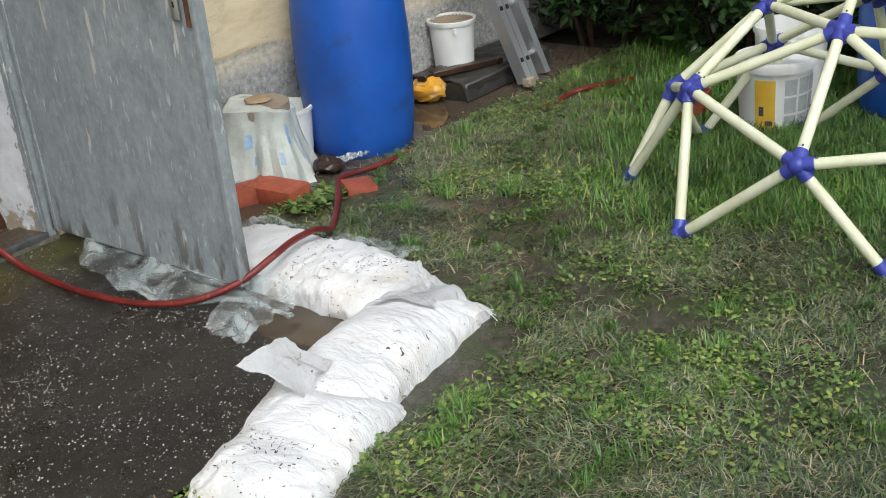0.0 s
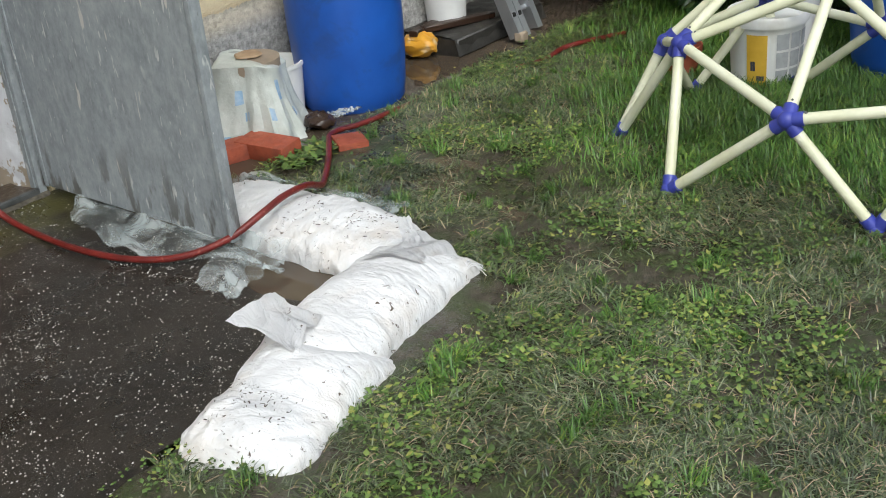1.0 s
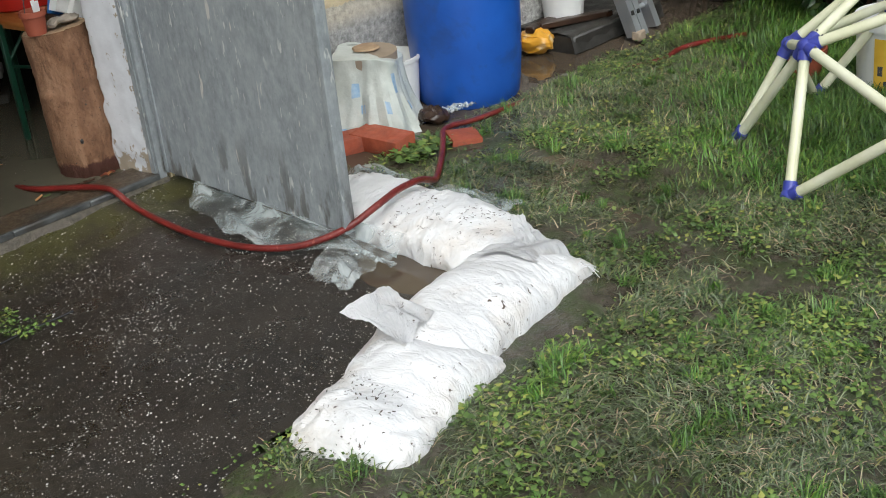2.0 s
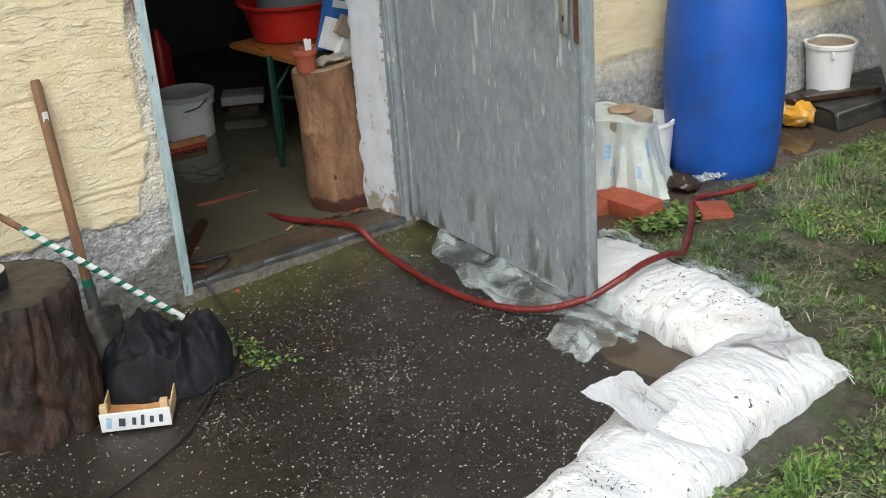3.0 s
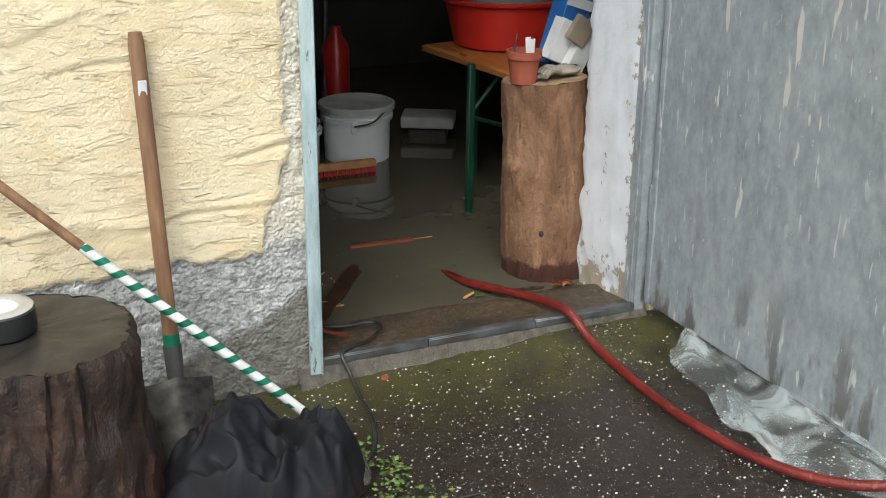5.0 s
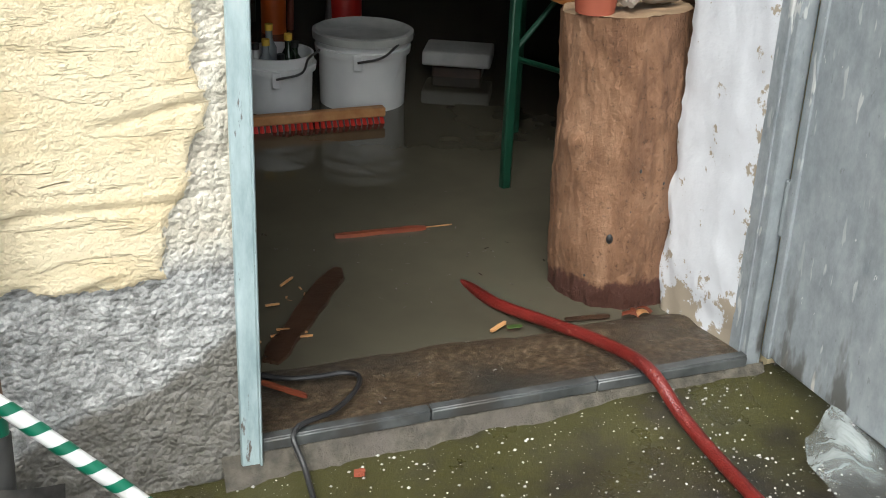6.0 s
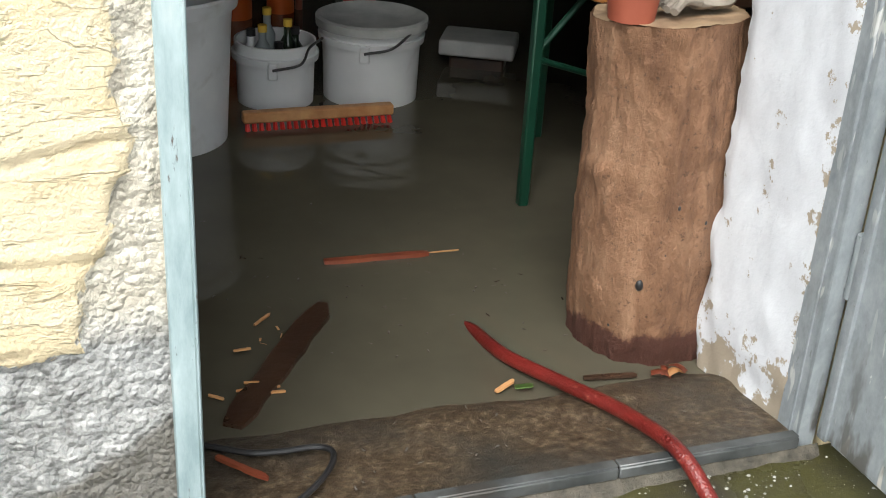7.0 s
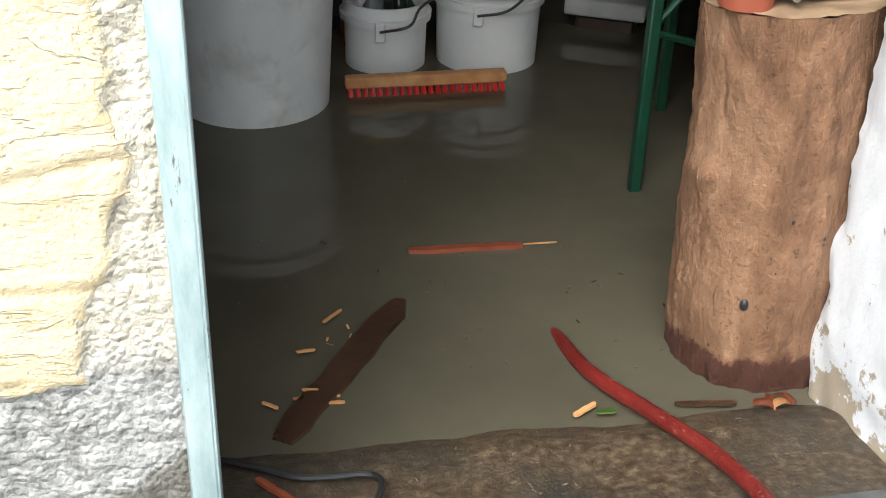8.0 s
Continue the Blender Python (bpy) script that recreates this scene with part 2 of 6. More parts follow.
def galvanised():
    m, nt, b, vec = base_mat("galvanised_steel")
    v = stretched(nt, vec, (2.2, 2.2, 0.8))
    base = ramp_node(nt, [(0.3, (0.15, 0.17, 0.185)), (0.55, (0.235, 0.26, 0.275)), (0.75, (0.31, 0.335, 0.345))], noise_node(nt, v, 3.0, 6, 0.65))
    fine = map_node(nt, noise_node(nt, stretched(nt, vec, (1, 1, 0.25)), 55, 5, 0.6), 0.35, 0.65, 0.0, 0.55)
    base = mix_node(nt, fine, base, (0.24, 0.26, 0.272))
    streak = map_node(nt, noise_node(nt, stretched(nt, vec, (1, 1, 0.16)), 24, 2, 0.5), 0.685, 0.70)
    base = mix_node(nt, streak, base, (0.54, 0.51, 0.46))
    pit = map_node(nt, noise_node(nt, stretched(nt, vec, (1, 1, 0.5)), 70, 3, 0.6), 0.72, 0.74)
    base = mix_node(nt, pit, base, (0.55, 0.55, 0.54))
    dash = map_node(nt, noise_node(nt, stretched(nt, vec, (1, 1, 0.2)), 62, 2, 0.5), 0.64, 0.67)
    some = map_node(nt, noise_node(nt, vec, 4, 3), 0.45, 0.6)
    base = mix_node(nt, math_node(nt, "MULTIPLY", math_node(nt, "MULTIPLY", dash, some), 0.8), base, (0.62, 0.62, 0.59))
    mott = map_node(nt, noise_node(nt, stretched(nt, vec, (1, 1, 0.55)), 32, 7, 0.72), 0.36, 0.66)
    base = mix_node(nt, math_node(nt, "MULTIPLY", mott, 0.5), base, (0.44, 0.465, 0.475))
    speck = map_node(nt, noise_node(nt, stretched(nt, vec, (1, 1, 0.4)), 95, 4, 0.65), 0.66, 0.70)
    base = mix_node(nt, math_node(nt, "MULTIPLY", speck, 0.45), base, (0.11, 0.115, 0.115))
    sep = nt.nodes.new("ShaderNodeSeparateXYZ")
    nt.links.new(vec, sep.inputs[0])
    low = map_node(nt, sep.outputs["Z"], 0.35, 0.05)
    drip = map_node(nt, noise_node(nt, stretched(nt, vec, (1, 1, 0.3)), 16, 4, 0.6), 0.52, 0.6)
    base = mix_node(nt, math_node(nt, "MULTIPLY", low, drip), base, (0.09, 0.085, 0.075))
    nt.links.new(base, b.inputs["Base Color"])
    b.inputs["Metallic"].default_value = 0.1
    nt.links.new(map_node(nt, noise_node(nt, v, 9), 0.3, 0.7, 0.38, 0.62), b.inputs["Roughness"])
    bump_to(nt, b, noise_node(nt, vec, 5, 3), 0.35, 0.02)
    return m


def frame_paint():
    m, nt, b, vec = base_mat("pale_blue_frame_paint")
    v = stretched(nt, vec, (3, 3, 0.7))
    base = ramp_node(nt, [(0.35, (0.25, 0.33, 0.34)), (0.6, (0.42, 0.51, 0.52)), (0.75, (0.52, 0.58, 0.57))], noise_node(nt, v, 9, 6, 0.65))
    chip = map_node(nt, noise_node(nt, v, 24, 5, 0.65), 0.63, 0.68)
    base = mix_node(nt, chip, base, (0.12, 0.10, 0.085))
    nt.links.new(base, b.inputs["Base Color"])
    b.inputs["Roughness"].default_value = 0.45
    bump_to(nt, b, noise_node(nt, vec, 60), 0.3, 0.003)
    return m


def wall_skin(name, zstain, slope):
    """Yellow render over a rough grey base; the mesh's coat layer says where the render still holds."""
    m, nt, b, vec = base_mat(name)
    at = nt.nodes.new("ShaderNodeAttribute")
    at.attribute_name = "coat"
    edge = math_node(nt, "ADD", at.outputs["Fac"], map_node(nt, noise_node(nt, vec, 60, 4), 0.2, 0.8, -0.012, 0.012))
    on = map_node(nt, edge, 0.0, 0.003)
    yel = ramp_node(nt, [(0.28, (0.63, 0.495, 0.29)), (0.5, (0.77, 0.63, 0.405)), (0.72, (0.84, 0.72, 0.51))], noise_node(nt, stretched(nt, vec, (0.6, 1, 1.6)), 9, 6, 0.6))
    pale = map_node(nt, noise_node(nt, vec, 3.2, 4), 0.48, 0.65)
    yel = mix_node(nt, pale, yel, (0.79, 0.675, 0.46))
    dirty = map_node(nt, noise_node(nt, stretched(nt, vec, (0.5, 1, 1.2)), 14, 6, 0.7), 0.62, 0.75, 0.0, 0.6)
    yel = mix_node(nt, dirty, yel, (0.42, 0.33, 0.19))
    line = noise_node(nt, stretched(nt, vec, (2.2, 1, 15)), 1.0, 3, 0.5, 0.25)
    crack = map_node(nt, math_node(nt, "ABSOLUTE", math_node(nt, "SUBTRACT", line, 0.5)), 0.007, 0.002)
    seldom = map_node(nt, noise_node(nt, stretched(nt, vec, (5, 1, 7)), 1.0, 2), 0.57, 0.61)
    crack = math_node(nt, "MULTIPLY", crack, seldom)
    yel = mix_node(nt, math_node(nt, "MULTIPLY", crack, 0.42), yel, (0.40, 0.30, 0.17))
    plate = map_node(nt, noise_node(nt, stretched(nt, vec, (3.0, 1, 11.0)), 1.6, 7, 0.62, 0.5), 0.505, 0.53)
    fine_line = noise_node(nt, stretched(nt, vec, (4.5, 1, 30)), 1.0, 4, 0.55, 0.4)
    hair = map_node(nt, math_node(nt, "ABSOLUTE", math_node(nt, "SUBTRACT", fine_line, 0.48)), 0.008, 0.002)
    hair = math_node(nt, "MULTIPLY", hair, map_node(nt, noise_node(nt, stretched(nt, vec, (7, 1, 9)), 1.0, 2), 0.54, 0.60))
    yel = mix_node(nt, math_node(nt, "MULTIPLY", hair, 0.32), yel, (0.44, 0.34, 0.20))
    yel = mix_node(nt, math_node(nt, "MULTIPLY", plate, 0.35), yel, (0.83, 0.715, 0.51))
    grey = ramp_node(nt, [(0.3, (0.20, 0.195, 0.185)), (0.5, (0.40, 0.395, 0.38)), (0.7, (0.64, 0.63, 0.61))], noise_node(nt, vec, 45, 6, 0.7))
    sep = nt.nodes.new("ShaderNodeSeparateXYZ")
    nt.links.new(vec, sep.inputs[0])
    upper = map_node(nt, sep.outputs["Z"], 0.36, 0.42)
    mort = ramp_node(nt, [(0.3, (0.44, 0.39, 0.31)), (0.55, (0.70, 0.64, 0.53)), (0.75, (0.82, 0.78, 0.69))], noise_node(nt, vec, 30, 6, 0.7))
    under = mix_node(nt, upper, grey, mort)
    lost = ramp_node(nt, [(0.3, (0.19, 0.14, 0.11)), (0.5, (0.33, 0.265, 0.215)), (0.72, (0.48, 0.42, 0.36))], noise_node(nt, stretched(nt, vec, (1.2, 1, 2.2)), 14, 7, 0.7))
    under = mix_node(nt, map_node(nt, sep.outputs["Z"], 0.98, 1.02), under, lost)
    wob = math_node(nt, "ADD", math_node(nt, "SUBTRACT", sep.outputs["Z"], math_node(nt, "MULTIPLY", math_node(nt, "ADD", sep.outputs["X"], 0.3), slope)), map_node(nt, noise_node(nt, vec, 6, 4), 0.2, 0.8, -0.05, 0.05))
    wet = map_node(nt, wob, zstain + 0.012, zstain - 0.012)
    under = mix_node(nt, math_node(nt, "MULTIPLY", wet, 0.75), under, (0.11, 0.095, 0.07))
    nt.links.new(mix_node(nt, on, under, yel), b.inputs["Base Color"])
    b.inputs["Roughness"].default_value = 0.85
    lump = math_node(nt, "SUBTRACT", noise_node(nt, vec, 70, 5, 0.65), math_node(nt, "MULTIPLY", voronoi_node(nt, vec, 105), 0.45))
    soft = noise_node(nt, vec, 130, 5, 0.6)
    mixh = nt.nodes.new("ShaderNodeMix")
    nt.links.new(on, mixh.inputs[0])
    nt.links.new(math_node(nt, "MULTIPLY", lump, 1.6), mixh.inputs[2])
    nt.links.new(math_node(nt, "ADD", math_node(nt, "MULTIPLY", plate, 0.30), math_node(nt, "SUBTRACT", math_node(nt, "MULTIPLY", soft, 0.8), math_node(nt, "ADD", math_node(nt, "MULTIPLY", crack, 1.2), math_node(nt, "MULTIPLY", hair, 0.9)))), mixh.inputs[3])
    bump_to(nt, b, mixh.outputs[0], 0.9, 0.008)
    return m


def whitewash():
    m, nt, b, vec = base_mat("flaking_whitewash")
    base = ramp_node(nt, [(0.3, (0.54, 0.545, 0.57)), (0.6, (0.66, 0.67, 0.70))], noise_node(nt, vec, 8, 5))
    sep = nt.nodes.new("ShaderNodeSeparateXYZ")
    nt.links.new(vec, sep.inputs[0])
    flake = math_node(nt, "ADD", noise_node(nt, vec, 22, 6, 0.7), math_node(nt, "ADD", map_node(nt, sep.outputs["Z"], 0.22, 0.05, 0.0, 0.18), map_node(nt, sep.outputs["Y"], 0.09, 0.03, 0.0, 0.13)))
    base = mix_node(nt, map_node(nt, flake, 0.638, 0.665), base, (0.33, 0.275, 0.21))
    nt.links.new(base, b.inputs["Base Color"])
    b.inputs["Roughness"].default_value = 0.85
    bump_to(nt, b, noise_node(nt, vec, 28, 6, 0.65), 0.5, 0.006)
    return m


def pavement_mat():
    m, nt, b, vec = base_mat("wet_washed_concrete")
    base = ramp_node(nt, [(0.3, (0.008, 0.0064, 0.005)), (0.5, (0.019, 0.015, 0.011)), (0.72, (0.045, 0.035, 0.026))], noise_node(nt, vec, 34, 8, 0.7))
    base = mix_node(nt, map_node(nt, noise_node(nt, vec, 2.2, 4), 0.42, 0.68, 0.0, 0.8), base, (0.036, 0.0285, 0.022))
    base = mix_node(nt, map_node(nt, noise_node(nt, vec, 3.7, 5, 0.6), 0.52, 0.66, 0.0, 0.75), base, (0.024, 0.021, 0.018))
    grit = map_node(nt, voronoi_node(nt, vec, 120), 0.16, 0.10)
    pick = map_node(nt, noise_node(nt, vec, 40, 3), 0.53, 0.60)
    base = mix_node(nt, math_node(nt, "MULTIPLY", grit, pick), base, (0.36, 0.35, 0.32))
    sep = nt.nodes.new("ShaderNodeSeparateXYZ")
    nt.links.new(vec, sep.inputs[0])
    near = map_node(nt, sep.outputs["Y"], -0.75, -0.05)
    moss = map_node(nt, math_node(nt, "MULTIPLY", near, noise_node(nt, vec, 7, 6, 0.7)), 0.28, 0.5, 0.0, 0.8)
    base = mix_node(nt, moss, base, (0.060, 0.056, 0.016))
    nt.links.new(base, b.inputs["Base Color"])
    nt.links.new(map_node(nt, noise_node(nt, vec, 6, 5, 0.6), 0.3, 0.65, 0.16, 0.5), b.inputs["Roughness"])
    bump_to(nt, b, noise_node(nt, vec, 140, 6, 0.7), 0.55, 0.003)
    return m


def soil_mat():
    m, nt, b, vec = base_mat("sodden_lawn_soil")
    base = ramp_node(nt, [(0.3, (0.024, 0.019, 0.013)), (0.5, (0.056, 0.046, 0.033)), (0.7, (0.105, 0.09, 0.066))], noise_node(nt, vec, 26, 8, 0.7))
    base = mix_node(nt, map_node(nt, noise_node(nt, vec, 9, 6, 0.65), 0.45, 0.6, 0.0, 0.75), base, (0.045, 0.065, 0.02))
    nt.links.new(base, b.inputs["Base Color"])
    nt.links.new(map_node(nt, noise_node(nt, vec, 5, 5, 0.6), 0.38, 0.6, 0.05, 0.5), b.inputs["Roughness"])
    bump_to(nt, b, noise_node(nt, vec, 70, 6, 0.7), 0.7, 0.008)
    return m


def water_mat(name, col, ripple=0.02):
    m, nt, b, vec = base_mat(name)
    nt.links.new(mix_node(nt, map_node(nt, noise_node(nt, vec, 2.2, 4, 0.6), 0.35, 0.65), col, tuple(c * 0.72 for c in col)), b.inputs["Base Color"])
    b.inputs["Roughness"].default_value = 0.015
    b.inputs["IOR"].default_value = 1.42
    bump_to(nt, b, noise_node(nt, vec, 9, 3), ripple, 0.01)
    return m


def sack_mat():
    m, nt, b, vec = base_mat("white_woven_sack")
    weave = noise_node(nt, stretched(nt, vec, (1, 1, 1)), 300, 2)
    base = ramp_node(nt, [(0.3, (0.70, 0.70, 0.71)), (0.6, (0.82, 0.82, 0.83))], noise_node(nt, vec, 6, 5))
    film = map_node(nt, noise_node(nt, vec, 4.5, 5, 0.6), 0.52, 0.72, 0.0, 0.55)
    base = mix_node(nt, film, base, (0.58, 0.50, 0.42))
    spot = map_node(nt, noise_node(nt, vec, 42, 5, 0.65, 0.8), 0.62, 0.66)
    where = map_node(nt, noise_node(nt, vec, 5.5, 3), 0.49, 0.57)
    base = mix_node(nt, math_node(nt, "MULTIPLY", spot, where), base, (0.10, 0.07, 0.05))
    nt.links.new(base, b.inputs["Base Color"])
    b.inputs["Roughness"].default_value = 0.5
    wr = noise_node(nt, stretched(nt, vec, (1.6, 0.8, 1)), 17, 6, 0.6, 0.6)
    bump_to(nt, b, math_node(nt, "ADD", wr, math_node(nt, "MULTIPLY", weave, 0.06)), 0.8, 0.018)
    tr = nt.nodes.new("ShaderNodeBsdfTranslucent")
    nt.links.new(base, tr.inputs["Color"])
    ms = nt.nodes.new("ShaderNodeMixShader")
    ms.inputs[0].default_value = 0.09
    nt.links.new(b.outputs[0], ms.inputs[1])
    nt.links.new(tr.outputs[0], ms.inputs[2])
    nt.links.new(ms.outputs[0], nt.nodes["Material Output"].inputs["Surface"])
    return m


def foil_mat():
    m, nt, b, vec = base_mat("clear_plastic_foil")
    tint = ramp_node(nt, [(0.35, (0.50, 0.57, 0.58)), (0.6, (0.68, 0.73, 0.73)), (0.75, (0.80, 0.79, 0.76))], noise_node(nt, vec, 5, 3, 0.5))
    nt.links.new(tint, b.inputs["Base Color"])
    b.inputs["Roughness"].default_value = 0.07
    folds = noise_node(nt, stretched(nt, vec, (1.6, 0.7, 1)), 9, 4, 0.55, 0.9)
    nt.links.new(map_node(nt, folds, 0.40, 0.62, 0.08, 0.48), b.inputs["Alpha"])
    crumple = math_node(nt, "ADD", folds, math_node(nt, "MULTIPLY", noise_node(nt, vec, 26, 4, 0.55, 0.9), 0.35))
    bump_to(nt, b, crumple, 0.85, 0.035)
    return m


def bark_mat(name, dark, mid, light, wet=False):
    m, nt, b, vec = base_mat(name)
    v = stretched(nt, vec, (1, 1, 0.35))
    base = ramp_node(nt, [(0.28, dark), (0.5, mid), (0.74, light)], noise_node(nt, v, 16, 8, 0.68, 0.4))
    spot = map_node(nt, noise_node(nt, vec, 95, 5, 0.7), 0.585, 0.66, 0.0, 0.6)
    base = mix_node(nt, spot, base, tuple(c * 0.35 for c in dark))
    blot = map_node(nt, noise_node(nt, v, 5, 4, 0.6), 0.55, 0.75, 0.0, 0.6)
    base = mix_node(nt, blot, base, dark)
    if not wet:
        sep = nt.nodes.new("ShaderNodeSeparateXYZ")
        nt.links.new(vec, sep.inputs[0])
        wob = math_node(nt, "ADD", sep.outputs["Z"], map_node(nt, noise_node(nt, vec, 26, 5, 0.7), 0.2, 0.8, -0.03, 0.03))
        base = mix_node(nt, map_node(nt, wob, 0.122, 0.108), base, (0.062, 0.019, 0.010))
    nt.links.new(base, b.inputs["Base Color"])
    nt.links.new(map_node(nt, noise_node(nt, v, 9), 0.3, 0.7, 0.35 if wet else 0.6, 0.7 if wet else 0.85), b.inputs["Roughness"])
    bump_to(nt, b, math_node(nt, "ADD", noise_node(nt, v, 30, 7, 0.68, 0.5), math_node(nt, "MULTIPLY", noise_node(nt, vec, 85, 5, 0.7), 0.5)), 0.9, 0.013)
    return m


def hose_mat():
    m, nt, b, vec = base_mat("red_braided_hose")
    base = ramp_node(nt, [(0.3, (0.09, 0.009, 0.007)), (0.65, (0.165, 0.017, 0.013))], noise_node(nt, vec, 14, 5))
    base = mix_node(nt, map_node(nt, noise_node(nt, vec, 60, 4), 0.6, 0.7, 0.0, 0.5), base, (0.34, 0.10, 0.07))
    nt.links.new(base, b.inputs["Base Color"])
    b.inputs["Roughness"].default_value = 0.35
    bump_to(nt, b, voronoi_node(nt, vec, 260), 0.5, 0.002)
    return m


M_GALV, M_FRAME, M_WHITEWASH = galvanised(), frame_paint(), whitewash()
M_WALL, M_WALLR = wall_skin("rendered_wall", 0.13, 0.4), wall_skin("rendered_wall_dry", 0.08, 0.0)
M_PAVE, M_SOIL = pavement_mat(), soil_mat()
M_WATERIN = water_mat("murky_flood_water", (0.096, 0.086, 0.061), 0.006)
M_WATEROUT = water_mat("muddy_puddle", (0.095, 0.073, 0.053), 0.015)
M_SACK, M_FOIL, M_HOSE = sack_mat(), foil_mat(), hose_mat()
M_STUMP = bark_mat("wet_dark_bark", (0.006, 0.004, 0.003), (0.030, 0.014, 0.009), (0.105, 0.050, 0.030), True)
M_LOG = bark_mat("peeled_log_bark", (0.085, 0.036, 0.017), (0.215, 0.108, 0.056), (0.32, 0.182, 0.107))
M_STUMPTOP = surface("wet_chopped_top", [(0.012, 0.010, 0.009), (0.035, 0.03, 0.026)], 16, (0.3, 0.5), 0.4, 60, 0.004)


# ---- mesh helpers ----
def finish(name, bm, material, smooth=True):
    me = bpy.data.meshes.new(name)
    bm.normal_update()
    bm.to_mesh(me)
    bm.free()
    for mm in material if isinstance(material, (list, tuple)) else (material,):
        me.materials.append(mm)
    if smooth:
        me.shade_smooth()
        me.set_sharp_from_angle(angle=radians(38))
    return me


def part(name, bm, material, parent=None, label="", smooth=True):
    ob = new(name, finish(name, bm, material, smooth))
    if parent is not None:
        ob.parent = parent
    if label:
        tagged(ob, label=label)
    return ob


def thing(name, label, category, group="", m=None):
    ob = new(name)
    ob.empty_display_size = 0.05
    if m is not None:
        ob.matrix_world = m
    return tagged(ob, label=label, category=category, group=group)


def box(bm, c, s, rot=(0, 0, 0), bevel=0.0, seg=1):
    r = bmesh.ops.create_cube(bm, size=1.0)
    vs = r["verts"]
    if bevel:
        for v in vs:
            v.co = Vector((v.co.x * s[0], v.co.y * s[1], v.co.z * s[2]))
        es = list({e for v in vs for e in v.link_edges})
        out = bmesh.ops.bevel(bm, geom=es, offset=bevel, segments=seg, affect="EDGES", profile=0.6)
        vs = list({v for f in out["faces"] for v in f.verts} | {v for v in vs if v.is_valid})
        s = (1, 1, 1)
    m = Matrix.LocRotScale(c, Euler([radians(a) for a in rot]), s)
    bmesh.ops.transform(bm, matrix=m, verts=vs)
    return bm


def solid(c, s, rot=(0, 0, 0), bevel=0.004, seg=1):
    return box(bmesh.new(), c, s, rot, bevel, seg)


def lathe(profile, seg=40, wob=0.0, seed=0, bm=None, centre=(0, 0)):
    """A turned body round z; profile: (radius, z) from bottom to top."""
    bm = bm or bmesh.new()
    rings = []
    for r, z in profile:
        if r < 1e-5:
            rings.append([bm.verts.new((centre[0], centre[1], z))])
            continue
        ring = []
        for i in range(seg):
            a = 2 * PI * i / seg
            k = 1 + wob * noise.noise((math.cos(a) * 1.5 + seed, math.sin(a) * 1.5, z * 4))
            ring.append(bm.verts.new((centre[0] + r * k * math.cos(a), centre[1] + r * k * math.sin(a), z)))
        rings.append(ring)
    for a, b in zip(rings, rings[1:]):
        for i in range(seg):
            j = (i + 1) % seg
            if len(a) == 1 and len(b) == 1:
                continue
            if len(a) == 1:
                bm.faces.new((a[0], b[j], b[i]))
            elif len(b) == 1:
                bm.faces.new((a[i], a[j], b[0]))
            else:
                bm.faces.new((a[i], a[j], b[j], b[i]))
    return bm


def smooth_path(pts, n=8):
    """A Catmull-Rom line through the points."""
    P = [Vector(p) for p in pts]
    P = [2 * P[0] - P[1]] + P + [2 * P[-1] - P[-2]]
    out = []
    for i in range(1, len(P) - 2):
        for k in range(n):
            t = k / n
            a, b, c, d = P[i - 1], P[i], P[i + 1], P[i + 2]
            out.append(0.5 * (2 * b + (c - a) * t + (2 * a - 5 * b + 4 * c - d) * t * t + (3 * b - a - 3 * c + d) * t ** 3))
    return out + [P[-2]]


def tube(path, r, seg=10, bm=None, cap=True):
    """A tube along the path; r a number or a function of 0..1."""
    bm = bm or bmesh.new()
    rings = []
    up = Vector((0.03, 0.02, 1)).normalized()
    n = len(path)
    for i, p in enumerate(path):
        d = (Vector(path[min(i + 1, n - 1)]) - Vector(path[max(i - 1, 0)])).normalized()
        s = d.cross(up)
        if s.length < 1e-3:
            s = d.cross(Vector((1, 0, 0)))
        s.normalize()
        w = s.cross(d)
        rr = r(i / (n - 1)) if callable(r) else r
        rings.append([bm.verts.new(Vector(p) + rr * (math.cos(2 * PI * k / seg) * s + math.sin(2 * PI * k / seg) * w)) for k in range(seg)])
    for a, b in zip(rings, rings[1:]):
        for k in range(seg):
            j = (k + 1) % seg
            bm.faces.new((a[k], a[j], b[j], b[k]))
    if cap:
        bm.faces.new(rings[0][::-1])
        bm.faces.new(rings[-1])
    bmesh.ops.recalc_face_normals(bm, faces=bm.faces[-(len(path) * seg + 2):])
    return bm


def rod(a, b, r, seg=10, bm=None):
    return tube([Vector(a), Vector(b)], r, seg, bm)


def sheet(nx, ny, fn, bm=None):
    """A grid of faces; fn(u, v) gives the place for u, v from 0 to 1."""
    bm = bm or bmesh.new()
    g = [[bm.verts.new(fn(i / nx, j / ny)) for i in range(nx + 1)] for j in range(ny + 1)]
    for j in range(ny):
        for i in range(nx):
            bm.faces.new((g[j][i], g[j][i + 1], g[j + 1][i + 1], g[j + 1][i]))
    return bm


def arrays_mesh(name, verts, faces, material, smooth=True):
    me = bpy.data.meshes.new(name)
    me.from_pydata(verts, [], faces)
    me.materials.append(material)
    if smooth:
        me.shade_smooth()
    me.update()
    return me


def fbm(x, y, z=0.0, o=4):
    return noise.fractal((x, y, z), 0.9, 2.0, o)


def sstep(a, b, x):
    t = min(1.0, max(0.0, (x - a) / (b - a)))
    return t * t * (3 - 2 * t)


W_OPEN, T_WALL = 0.90, 0.225


